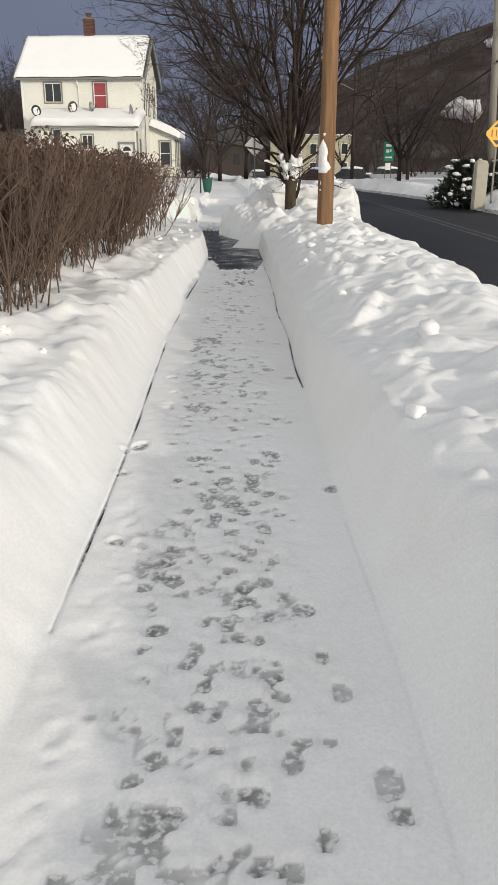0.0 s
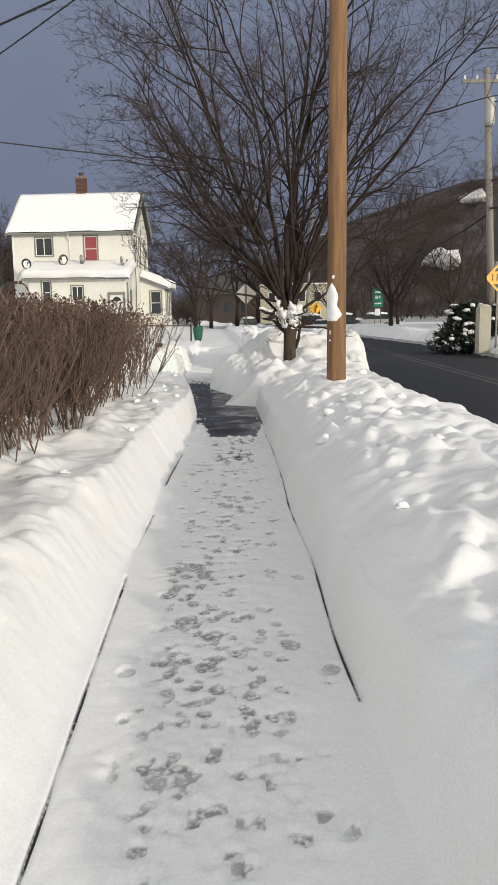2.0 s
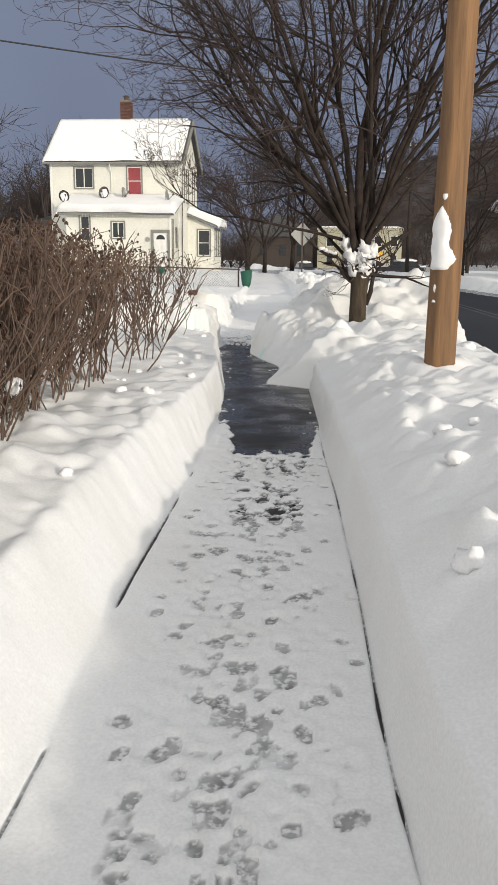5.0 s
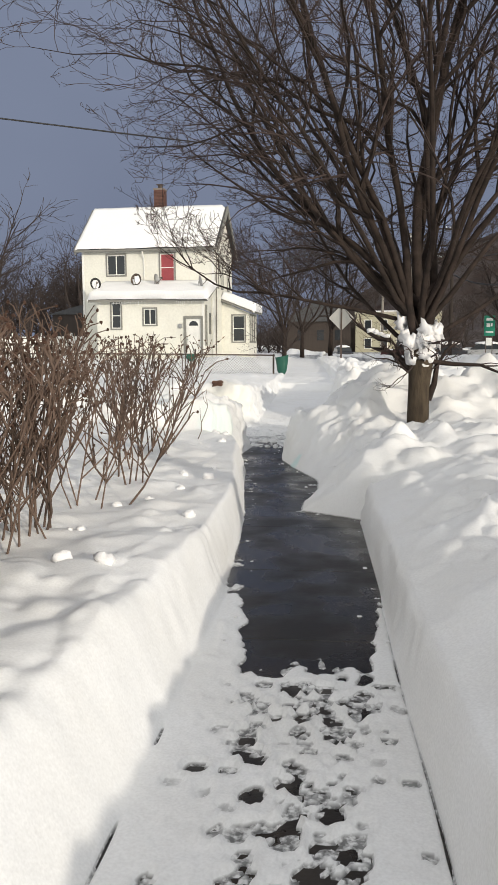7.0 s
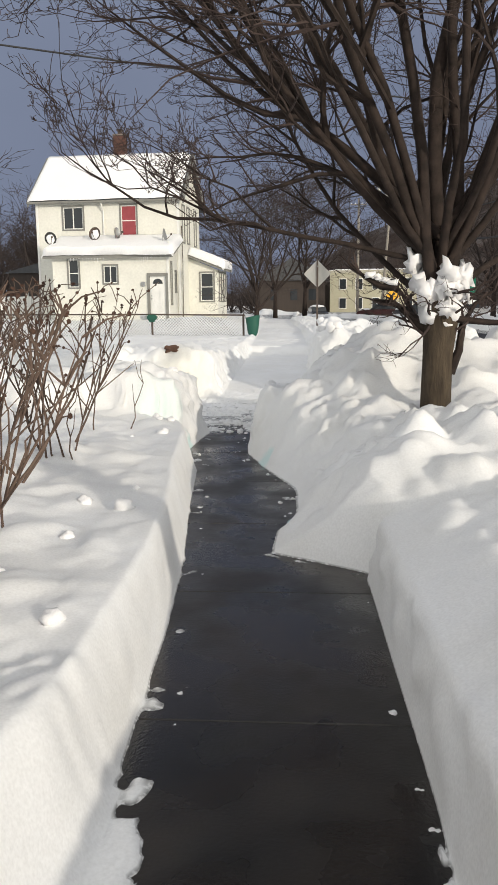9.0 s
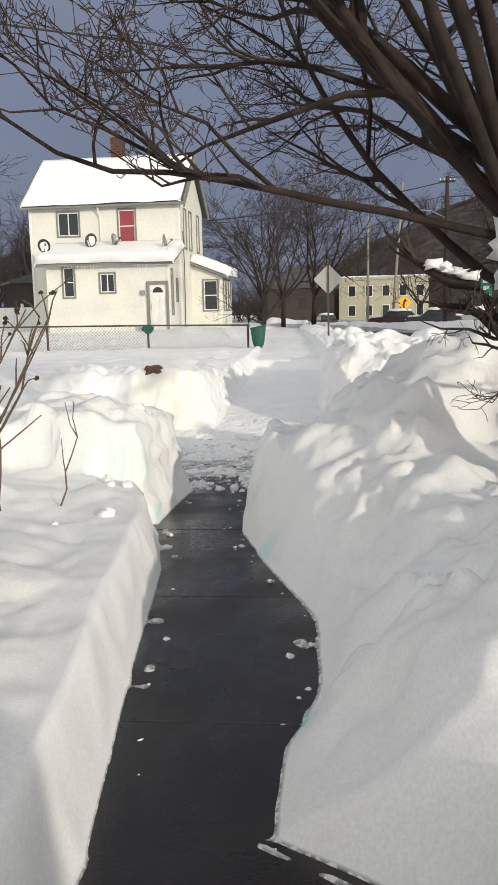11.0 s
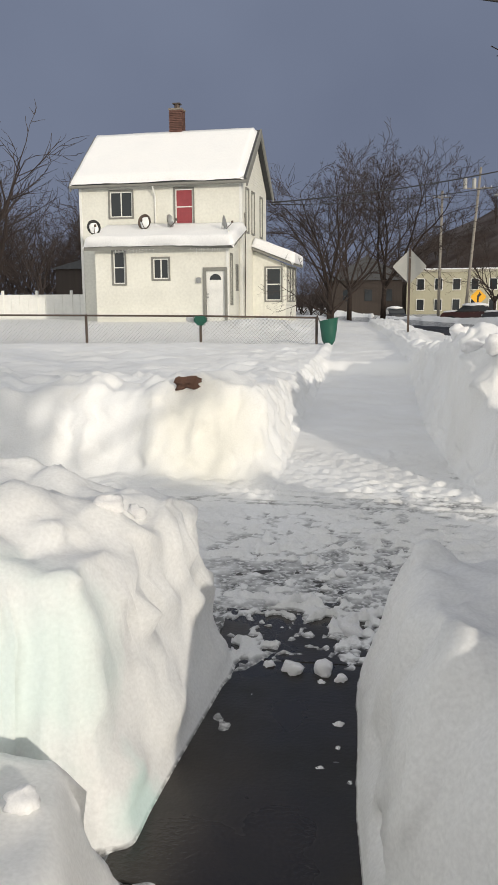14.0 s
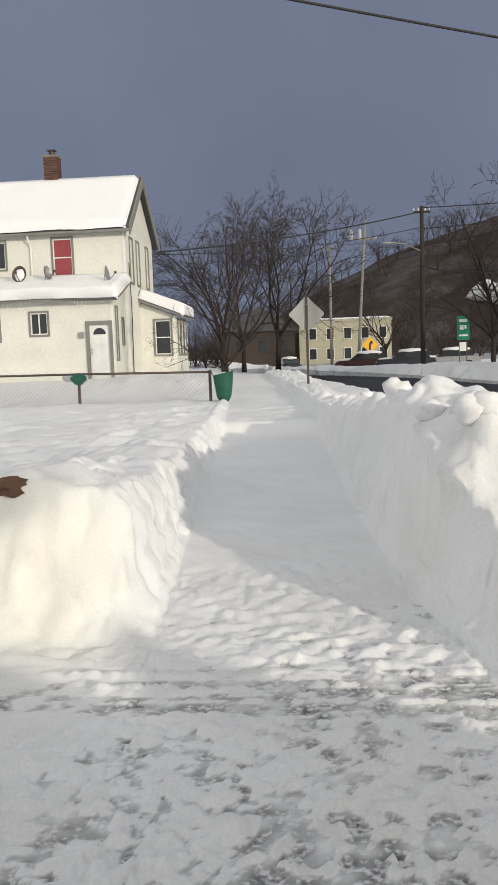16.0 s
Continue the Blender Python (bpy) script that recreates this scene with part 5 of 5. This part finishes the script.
part("bolt", Build().lump((0, -0.01, 2.45), (0.02, 0.012, 0.02), 1, 0), METAL, s1)

s2 = thing("clearance_sign", (8.95, 30.9, 0.9), "yellow diamond clearance sign with black figures and arrows", "road sign")
part("post", Build().box(-0.03, 0.02, -0.9, 0.03, 0.06, 2.1), POLE_GREY, s2, "weathered grey post")
part("plate", Build().prism([(x, z + 1.70) for x, z in round_diamond(0.50)], 0.012), SIGN_YELLOW, s2)
for s in (1, -1):
    part("arrow", Build().prism([(-0.17, 1.70 + s * 0.22), (0.17, 1.70 + s * 0.22), (0.0, 1.70 + s * 0.38)][::s], 0.006, pose(0, -0.007, 0)), SIGN_BLACK, s2)
fc = bpy.data.curves.new("figures", "FONT")
fc.body, fc.size, fc.align_x, fc.align_y, fc.extrude = "11-5", 0.34, "CENTER", "CENTER", 0.003
fc.materials.append(SIGN_BLACK)
fo = new("figures", fc)
fo.parent, fo.location, fo.rotation_euler = s2, (0, -0.006, 1.70), (radians(90), 0, 0)
s2.rotation_euler = (0, 0, radians(12))

s3 = thing("route_sign", (12.3, 75, 0.1), "green guide sign with white lettering on two posts", "road sign")
part("plate", Build().prism([(-0.42, 1.75), (0.42, 1.75), (0.42, 3.35), (-0.42, 3.35)], 0.02), SIGN_GREEN, s3)
for x0, z0, x1, z1 in ((-0.26, 2.95, 0.26, 3.15), (-0.24, 2.45, 0.02, 2.75), (0.08, 2.5, 0.22, 2.75), (-0.3, 2.0, 0.3, 2.12)):
    part("lettering", Build().box(x0, -0.012, z0, x1, -0.004, z1), SIGN_WHITE, s3)
part("plate", Build().box(-0.25, 0, 1.0, 0.2, 0.02, 1.6), SIGN_WHITE, s3, "small white plate")
for x in (-0.25, 0.25):
    part("post", Build().box(x - 0.03, 0.03, -0.3, x + 0.03, 0.07, 3.3), DARK_METAL, s3)
s4 = thing("turn_sign", (9.0, 99, -0.2), "orange-yellow curve sign with a black arrow", "road sign")
part("plate", Build().prism([(x, z + 2.1) for x, z in round_diamond(0.8)], 0.02), SIGN_YELLOW, s4)
part("arrow", Build().prism([(-0.12, 1.6), (0.05, 1.6), (0.05, 2.1), (0.3, 2.3), (0.1, 2.55), (-0.12, 2.2)], 0.01, pose(0, -0.012, 0)), SIGN_BLACK, s4)
part("post", Build().box(-0.05, 0.03, -0.5, 0.05, 0.1, 2.0), DARK_METAL, s4)


# ---- utility poles and wires ----
def far_pole(name, x, y, z, tall, material, arm_z, arm_w, label, cans=0, lamp=False, lean=0.0):
    p = thing(name, (x, y, z), label, "utility pole", "utility poles")
    part("shaft", Build().tube([(0, 0, -0.5), (lean, 0, tall)], [0.16, 0.11], 10), material, p, smooth=True)
    for za in arm_z:
        part("crossarm", Build().box(-arm_w / 2 + lean * za / tall, -0.06, za, arm_w / 2 + lean * za / tall, 0.06, za + 0.12), material, p)
        for u in (-0.45, -0.2, 0.2, 0.45):
            part("insulator", Build().tube([(u * arm_w + lean * za / tall, 0, za + 0.1), (u * arm_w + lean * za / tall, 0, za + 0.28)], [0.04, 0.03], 6), SIGN_WHITE, p)
    for i in range(cans):
        s = -1 if i % 2 else 1
        part("transformer", Build().tube([(s * 0.42, -0.1, tall - 2.0), (s * 0.42, -0.1, tall - 1.9), (s * 0.42, -0.1, tall - 1.1), (s * 0.42, -0.1, tall - 1.0)], [0.16, 0.19, 0.19, 0.14], 12), SIGN_BACK, p, "pale grey transformer can", smooth=True)
    if lamp:
        part("lamp_arm", Build().tube([(0, 0, tall - 2.6), (-1.0, -0.2, tall - 2.15), (-1.9, -0.3, tall - 2.05)], [0.03, 0.03, 0.03], 6), METAL, p)
        part("lamp_head", Build().lump((-2.1, -0.3, tall - 2.08), (0.3, 0.13, 0.08), 1, 0.05), METAL, p, smooth=True)
    return p


far_pole("utility_pole", 8.27, 68, -0.2, 9.8, POLE_DARK, (9.4,), 1.0, "dark utility pole with a street lamp arm", 0, True)
far_pole("utility_pole", 7.85, 100, -0.5, 14.6, POLE_GREY, (12.6,), 2.6, "grey utility pole with transformer cans, leaning slightly", 2, False, 1.0)
far_pole("utility_pole", 5.55, 103, -0.5, 12.9, POLE_GREY, (12.2,), 1.8, "slim grey utility pole with a crossarm", 0)
far_pole("utility_pole", 9.55, 33.2, 0.2, 9.9, POLE_GREY, (9.4,), 1.8, "grey utility pole across the road with transformer cans", 2, False, -0.55)


def cable(name, a, c, sag, r):
    a, c = Vector(a), Vector(c)
    pts = [a.lerp(c, i / 24) - Vector((0, 0, sag * 4 * (i / 24) * (1 - i / 24))) for i in range(25)]
    b = Build().tube([p - a for p in pts], [r] * 25, 5)
    single(name, b, WIRE, a, "black overhead cable slung between poles", "cable", "overhead cables", smooth=True)


cable("cable", (8.27, 68, 9.3), (-5.5, 55.2, 5.9), 0.25, 0.035)
cable("cable", (8.27, 68, 8.4), (-5.6, 55.6, 5.85), 0.35, 0.022)
cable("cable", (8.27, 68, 9.5), (30, 62, 10.6), 0.5, 0.03)
cable("cable", (8.27, 68, 8.3), (30, 60, 10.2), 0.5, 0.025)
cable("cable", (9.0, 33.2, 6.1), (8.27, 68, 7.5), 0.9, 0.03)
cable("cable", (9.2, 33.2, 5.0), (8.27, 68, 6.2), 1.3, 0.045)
cable("cable", (9.0, 33.2, 8.9), (26, 15, 10.5), 0.6, 0.02)
cable("cable", (9.2, 33.2, 5.2), (24, 8, 7.5), 0.8, 0.04)
cable("cable", (9.2, 33.2, 6.2), (24, 8, 8.4), 0.8, 0.03)
cable("cable", (-24, 42, 7.0), (1.2, 13.3, 7.6), 0.8, 0.016)
cable("cable", (-24, 30, 8.0), (1.2, 13.3, 7.0), 1.5, 0.020)
cable("cable", (-16, 26, 7.55), (9.4, 37, 6.40), 0.15, 0.022)


# ---- across the road ----
post = thing("stone_post", (8.38, 30.6, 0.75), "pale square concrete post with a rounded cap in a snow heap", "post")
part("shaft", Build().box(-0.22, -0.2, -0.75, 0.22, 0.2, 0.86), STONE, post, bevel=0.03)
part("cap", Build().lump((0, 0, 0.86), (0.23, 0.21, 0.10), 1, 0.03, rings=8, sides=14), STONE, post, smooth=True)


def evergreen(x, y, tall, wide, seed):
    random.seed(seed)
    ob = thing("evergreen_bush", (x, y, height(x, y)), "dark spreading evergreen bush loaded with snow", "bush", "evergreen bushes")
    leaf, snow, stem = Build(), Build(), Build()
    for k in range(900):
        t, q = random.uniform(0, 6.28), random.random() ** 0.5
        z = random.uniform(0.05, 1) * tall
        r = wide * q * math.sqrt(max(0.05, 1 - (z / tall) ** 2)) * (1 + 0.35 * noise.noise((math.cos(t) * 1.5, math.sin(t) * 1.5, z)))
        c = Vector((r * math.cos(t), r * math.sin(t), z))
        o = Vector((math.cos(t), math.sin(t), random.uniform(0.1, 0.9))).normalized()
        for g in range(4):
            d = (o + Vector((random.gauss(0, 0.5), random.gauss(0, 0.5), random.gauss(0, 0.4)))).normalized()
            s = d.cross(Vector((0, 0, 1))).normalized() * random.uniform(0.03, 0.06)
            tip = c + d * random.uniform(0.16, 0.32)
            n = len(leaf.v)
            leaf.v += [tuple(c - s), tuple(c + s), tuple(tip + s * 0.3), tuple(tip - s * 0.3), tuple(c + Vector((0, 0, 0.03)))]
            leaf.f += [(n, n + 1, n + 2, n + 3), (n, n + 4, n + 3), (n + 1, n + 2, n + 4)]
        if q > 0.75 and random.random() < 0.16:
            snow.lump(c + o * 0.16 + Vector((0, 0, 0.04)), (random.uniform(0.06, 0.16), random.uniform(0.06, 0.16), random.uniform(0.03, 0.08)), k, 0.4, rings=4, sides=6)
    for k in range(14):
        t = k * 0.45
        stem.tube([(0, 0, -0.2), (0.4 * wide * math.cos(t), 0.4 * wide * math.sin(t), tall * 0.5), (0.75 * wide * math.cos(t), 0.75 * wide * math.sin(t), tall * 0.7)], [0.03, 0.02, 0.01], 5)
    part("stem", stem, BARK, ob)
    part("foliage", leaf, NEEDLE, ob)
    tagged(part("caught_snow", snow, SNOW_LUMP, ob, "clumps of snow on the boughs", smooth=True), kind="stuff")


evergreen(8.7, 33.4, 2.0, 1.35, 7)
evergreen(10.7, 33.0, 1.9, 1.5, 8)

# white house beyond the bushes
rh = thing("white_house", (17.0, 46, -0.3), "pale grey-white gabled house with a snowy roof and dormer", "house")
part("wall", Build().box(-2.4, 0, -0.2, 6, 9, 5.4), WHITE, rh)
part("siding", boards(-2.4, 6, 0.4, 5.3, 0, [(0.3, 2.9, 0.75, 4.7), (2.2, 0.6, 4.2, 2.2)]), WHITE, rh)
window(rh, (0.36, 2.95, 0.7, 4.65), 0)
window(rh, (2.3, 0.7, 4.1, 2.1), 0, sashes=1)
part("roof", Build().prism([(-0.6, 5.2), (9.6, 5.2), (4.5, 8.5)], 9.4, pose(6.4, 0, 0, 0, 0, 90)), SHINGLE, rh)
part("roof_snow", snow_slab((-3.0, -0.65, 5.2), (6.4, -0.65, 5.2), (-3.0, 4.5, 8.55), 0.28, 30, 14, 111), SNOW_ROOF, rh, "deep snow on the roof", smooth=True)
dm = part("dormer", Build().box(-1.2, 1.0, 5.8, 0.4, 3.5, 7.7), WHITE, rh)
part("dormer_roof", Build().prism([(-1.45, 7.6), (0.65, 7.6), (-0.4, 8.7)], 2.9, pose(0, 0.85, 0)), SNOW_ROOF, dm, "snow-covered dormer roof")
part("dormer_window", Build().box(-0.7, 0.96, 6.4, -0.1, 1.02, 7.4), GLASS, dm)
part("porch_roof", snow_slab((-2.9, -2.4, 3.0), (6.2, -2.4, 3.0), (-2.9, 0.0, 3.6), 0.3, 26, 8, 113), SNOW_ROOF, rh, "snowy porch roof", smooth=True)
part("porch_wall", Build().box(-2.5, -2.0, 0, 6, -0.1, 3.1), SIGN_BACK, rh)
rh.rotation_euler = (0, 0, radians(-14))

# pale yellow block at the bend
yb = thing("yellow_building", (5.85, 130, -1.2), "pale yellow two-storey building with flat roof and rows of windows", "building")
part("wall", Build().box(-2.6, 0.0, -0.5, 9.8, 12, 6.6), YELLOW_HOUSE, yb)
part("parapet", Build().box(-2.75, -0.15, 6.6, 9.95, 12.1, 6.95), STONE, yb)
part("parapet", snow_slab((-2.7, -0.15, 6.95), (9.9, -0.15, 6.95), (-2.7, 11, 7.2), 0.2, 20, 5, 120), SNOW_ROOF, yb, "snow on the roof edge", smooth=True)
for r, z in enumerate((1.6, 4.3)):
    for i in range(5):
        x = -1.2 + 2.35 * i
        w = part("window", Build().box(x - 0.10, -0.08, z - 0.1, x + 1.0, -0.005, z + 1.5), WHITE, yb)
        part("pane", Build().box(x, -0.10, z, x + 0.9, -0.085, z + 1.4), GLASS, w)
part("wing", Build().box(-6.0, 3.0, -0.5, -2.65, 12, 5.4), BROWN_HOUSE, yb, "dark side wing")
yb.rotation_euler = (0, 0, radians(-6))
db = thing("brown_house", (-2.2, 118, -1.2), "dark brown house behind bare trees", "house")
part("wall", Build().box(-4, 0, -0.5, 4.5, 8, 5.4), BROWN_HOUSE, db)
part("roof", Build().prism([(-4.5, 5.3), (5, 5.3), (0.25, 8.3)], 8.8, pose(0, -0.4, 0)), SHINGLE, db)
for x in (-2.6, 0.0, 2.4):
    part("window", Build().box(x, -0.05, 2.8, x + 0.9, 0.02, 4.2), GLASS, db)


# ---- parked cars, snowed in ----
def car(x, y, z, turn, paint, label):
    ob = thing("car", (x, y, z), label, "car", "parked cars")
    body = [(-2.15, 0.35), (2.15, 0.35), (2.2, 0.7), (1.95, 0.88), (1.1, 0.95), (-1.6, 0.98), (-2.15, 0.85)]
    part("body", Build().prism(body, 1.7, pose(0, -0.85, 0)), paint, ob, bevel=0.06)
    part("cabin", Build().prism([(-1.75, 0.96), (1.05, 0.94), (0.4, 1.42), (-1.2, 1.45)], 1.5, pose(0, -0.75, 0)), GLASS, ob, "dark glass cabin", bevel=0.05)
    part("roof_snow", Build().lump((-0.4, 0, 1.48), (1.05, 0.75, 0.18), 2, 0.08, rings=8, sides=16), SNOW_LUMP, ob, "thick snow on the roof", smooth=True)
    part("bonnet_snow", Build().lump((1.5, 0, 0.93), (0.6, 0.72, 0.13), 5, 0.08, rings=8, sides=14), SNOW_LUMP, ob, smooth=True)
    for u in (-1.3, 1.3):
        for v in (-0.8, 0.8):
            w = part("wheel", Build().tube([(u, v - 0.1, 0.33), (u, v + 0.1, 0.33)], [0.33, 0.33], 16), RUBBER, ob)
            part("rim", Build().tube([(u, v - 0.11, 0.33), (u, v + 0.11, 0.33)], [0.2, 0.2], 12), METAL, w)
    for v in (-0.6, 0.6):
        part("headlight", Build().lump((2.16, v, 0.68), (0.07, 0.17, 0.08), 1, 0), SIGN_WHITE, ob)
    ob.rotation_euler = (0, 0, radians(turn))


car(9.3, 80, -0.25, 168, CAR[0], "dark car buried in snow at the roadside")
car(13.0, 82, -0.25, 172, CAR[1], "silver car under a thick cap of snow")
car(6.6, 84, -0.3, 165, CAR[2], "dark red car with snow on its roof")
car(0.9, 96, -0.6, 100, CAR[0], "dark car beyond the snow bank")


# ---- bare trees and woods ----
def bare_tree(seed, tall, lean, counts, material, fan=0.55):
    """Trunk and crown of a distant bare tree, built at the origin."""
    random.seed(seed)
    t_b, out2 = Build(), [Build(), Build()]
    t_b.tube([(0, 0, -0.4), (lean * 0.2, 0, tall * 0.14), (lean * 0.4, 0, tall * 0.3)], [tall * 0.022, tall * 0.017, tall * 0.013], 8)
    plan = [(counts[1], 0.55, fan + 0.35, 5, 7, 0.11), (counts[2], 0.55, 0.9, 4, 4, 0.16), (counts[3], 0.5, 0.9, 3, 3, 0.18), (0, 0, 0, 3, 2, 0.2)]
    for k in range(counts[0]):
        t = 6.28 * k / counts[0] + random.uniform(-0.4, 0.4)
        a = random.uniform(0.1, fan * 1.2)
        branch(out2, (lean * 0.35, 0, tall * random.uniform(0.2, 0.3)), (math.sin(a) * math.cos(t), math.sin(a) * math.sin(t), math.cos(a)), tall * random.uniform(0.6, 0.78), tall * 0.0095, 0, plan, 0.01, 0.0, 0.0009 * tall)
    return t_b, out2


def place_tree(x, y, z, seed, tall, counts, label, fan=0.55, lean=0.0):
    t_b, out2 = bare_tree(seed, tall, lean, counts, FAR_TWIG, fan)
    ob = thing("bare_tree", (x, y, z), label, "tree", "bare trees")
    part("trunk", t_b, LIMB, ob, smooth=True)
    part("limb", out2[0], LIMB, ob)
    part("crown", out2[1], FAR_TWIG, ob)
    return ob


first = place_tree(-0.3, 74, -0.2, 21, 10.6, (6, 11, 8, 5), "tall bare tree with a rounded crown", 0.75, 0.3)
second = place_tree(-3.7, 70, 0.0, 22, 9.2, (7, 10, 8, 5), "bare tree with a spreading crown", 0.62)
copy_thing(first, pose(-2.9, 84, -0.3, 0, 0, 70))
yt = place_tree(-2.05, 43.0, 0.25, 23, 3.2, (7, 7, 5, 4), "small spreading bare yard tree beside the fence", 0.95)
third = place_tree(13.5, 72, 0, 24, 8.5, (7, 7, 6, 4), "bare roadside tree dusted with frost", 0.7)
copy_thing(third, pose(16.5, 66, 0, 0, 0, 40))
copy_thing(third, pose(11.8, 108, -0.5, 0, 0, 140))
copy_thing(third, pose(10.3, 58, 0, 0, 0, 250))

# woods: many bare trees too far to count
kinds2 = [bare_tree(40 + i, 1.0, 0.02, (5, 7, 5, 0), None, 0.65) for i in range(3)]
base = []
for t_b, out2 in kinds2:
    v, f = [], []
    for part_b in (t_b, *out2):
        k = len(v)
        v += part_b.v
        f += [tuple(i + k for i in q) for q in part_b.f]
    base.append((np.array(v), f))
random.seed(77)


def woods(name, spots, label):
    vs, fs, k = [], [], 0
    for x, y, z, tall in spots:
        v, f = base[random.randrange(3)]
        a = random.uniform(0, 6.28)
        s = tall * random.uniform(0.8, 1.2)
        w = s * 1.15
        rx = v[:, 0] * math.cos(a) - v[:, 1] * math.sin(a)
        ry = v[:, 0] * math.sin(a) + v[:, 1] * math.cos(a)
        vs.append(np.stack([x + rx * w, y + ry * w, z + v[:, 2] * s], -1))
        fs += [tuple(i + k for i in q) for q in f]
        k += len(v)
    me2 = bpy.data.meshes.new(name)
    me2.from_pydata(np.concatenate(vs).tolist(), [], fs)
    me2.materials.append(FAR_TWIG)
    tagged(new(name, me2), label, "woods", kind="stuff")


spots = []
for i in range(150):
    a, d = radians(random.uniform(-42, -11)), random.uniform(70, 125)
    spots.append((d * math.sin(a), 10 + d * math.cos(a), -0.3, random.uniform(7, 10.5) + 3.5 * (math.degrees(a) < -24)))
woods("woods_behind_house", spots, "dense bare brown winter woods behind the house")
spots = []
for i in range(120):
    a, d = radians(random.uniform(-9, 34)), random.uniform(125, 165)
    spots.append((d * math.sin(a), 10 + d * math.cos(a), -2.0, random.uniform(5, 9)))
woods("woods_below_hill", spots, "bare woods at the foot of the hill")


def hill_z(a, q):
    e = float(np.interp(math.degrees(a), prof_a, prof_e))
    return -3 + 370 * math.tan(radians(e)) * float(sm(0.0, 0.78, q) - 0.5 * sm(0.82, 1.0, q)) ** 1.15


spots = []
for i in range(300):
    a, q = radians(random.uniform(-4, 40)), random.uniform(0.02, 0.80)
    d = 170 + 260 * q
    spots.append((d * math.sin(a), 10 + d * math.cos(a), hill_z(a, q) - 1.5, random.uniform(8, 12)))
woods("woods_on_hill", spots, "bare trees covering the hillside")
# white lumps added on the hill in place of pale frosted trees
for a0, q0, w, h in ((14.3, 0.34, 5, 4), (16.2, 0.55, 4, 3), (19.0, 0.3, 6, 3)):
    a, d = radians(a0), 170 + 260 * q0
    b = Build().lump((0, 0, 0), (w, 14, h), a0, 0.35, rings=8, sides=16)
    single("snow_clearing", b, SNOW_ROOF, (d * math.sin(a), 10 + d * math.cos(a), hill_z(a, q0) - h * 0.25), "white lump standing in for frosted trees on the hill", "outcrop", "snowy outcrops", smooth=True)

# ---- lumps of loose snow ----
random.seed(31)
clump_meshes = [Build().lump((0, 0, 0), (1, 0.85, 0.65), i + 2, 0.3, rings=8, sides=12).mesh("snow_clump", SNOW_LUMP, True) for i in range(5)]


def clump(x, y, r, sink=0.25):
    o = new("snow_clump", clump_meshes[random.randrange(5)])
    o.matrix_basis = pose(x, y, height(x, y) + r * (0.62 - sink), 0, 0, random.uniform(0, 360)) @ Matrix.Diagonal((r, r, r, 1))
    tagged(o, "loose lump of white snow", "snow lump", "loose snow lumps")


for i in range(64):                       # crumbs on the bare path
    y = random.uniform(12.8, 20.4)
    s = random.choice((0, 1, 1))
    x = float(left_edge(y)) + random.uniform(0.02, 0.12) if s == 0 else float(right_edge(y)) - abs(random.gauss(0, 0.06))
    clump(x, y, random.uniform(0.006, 0.020))
for i in range(26):                       # on the road-side bank
    y = random.uniform(1.5, 20.8)
    x = random.uniform(float(right_edge(y)) + 0.25, 1.9)
    clump(x, y, random.uniform(0.03, 0.085), 0.45)
for i in range(24):                       # on the garden-side bank
    y = random.uniform(4, 21)
    x = random.uniform(-1.7, float(left_edge(y)) - 0.2)
    clump(x, y, random.uniform(0.02, 0.06), 0.45)
for i in range(30):                       # broken blocks on the far heaps
    y = random.uniform(23.2, 31)
    x = random.uniform(0.1, 1.9)
    clump(x, y, random.uniform(0.04, 0.13), 0.45)
for i in range(14):                       # slush
    clump(random.uniform(-1.15, -0.7), random.uniform(20.3, 22.0), random.uniform(0.015, 0.045))
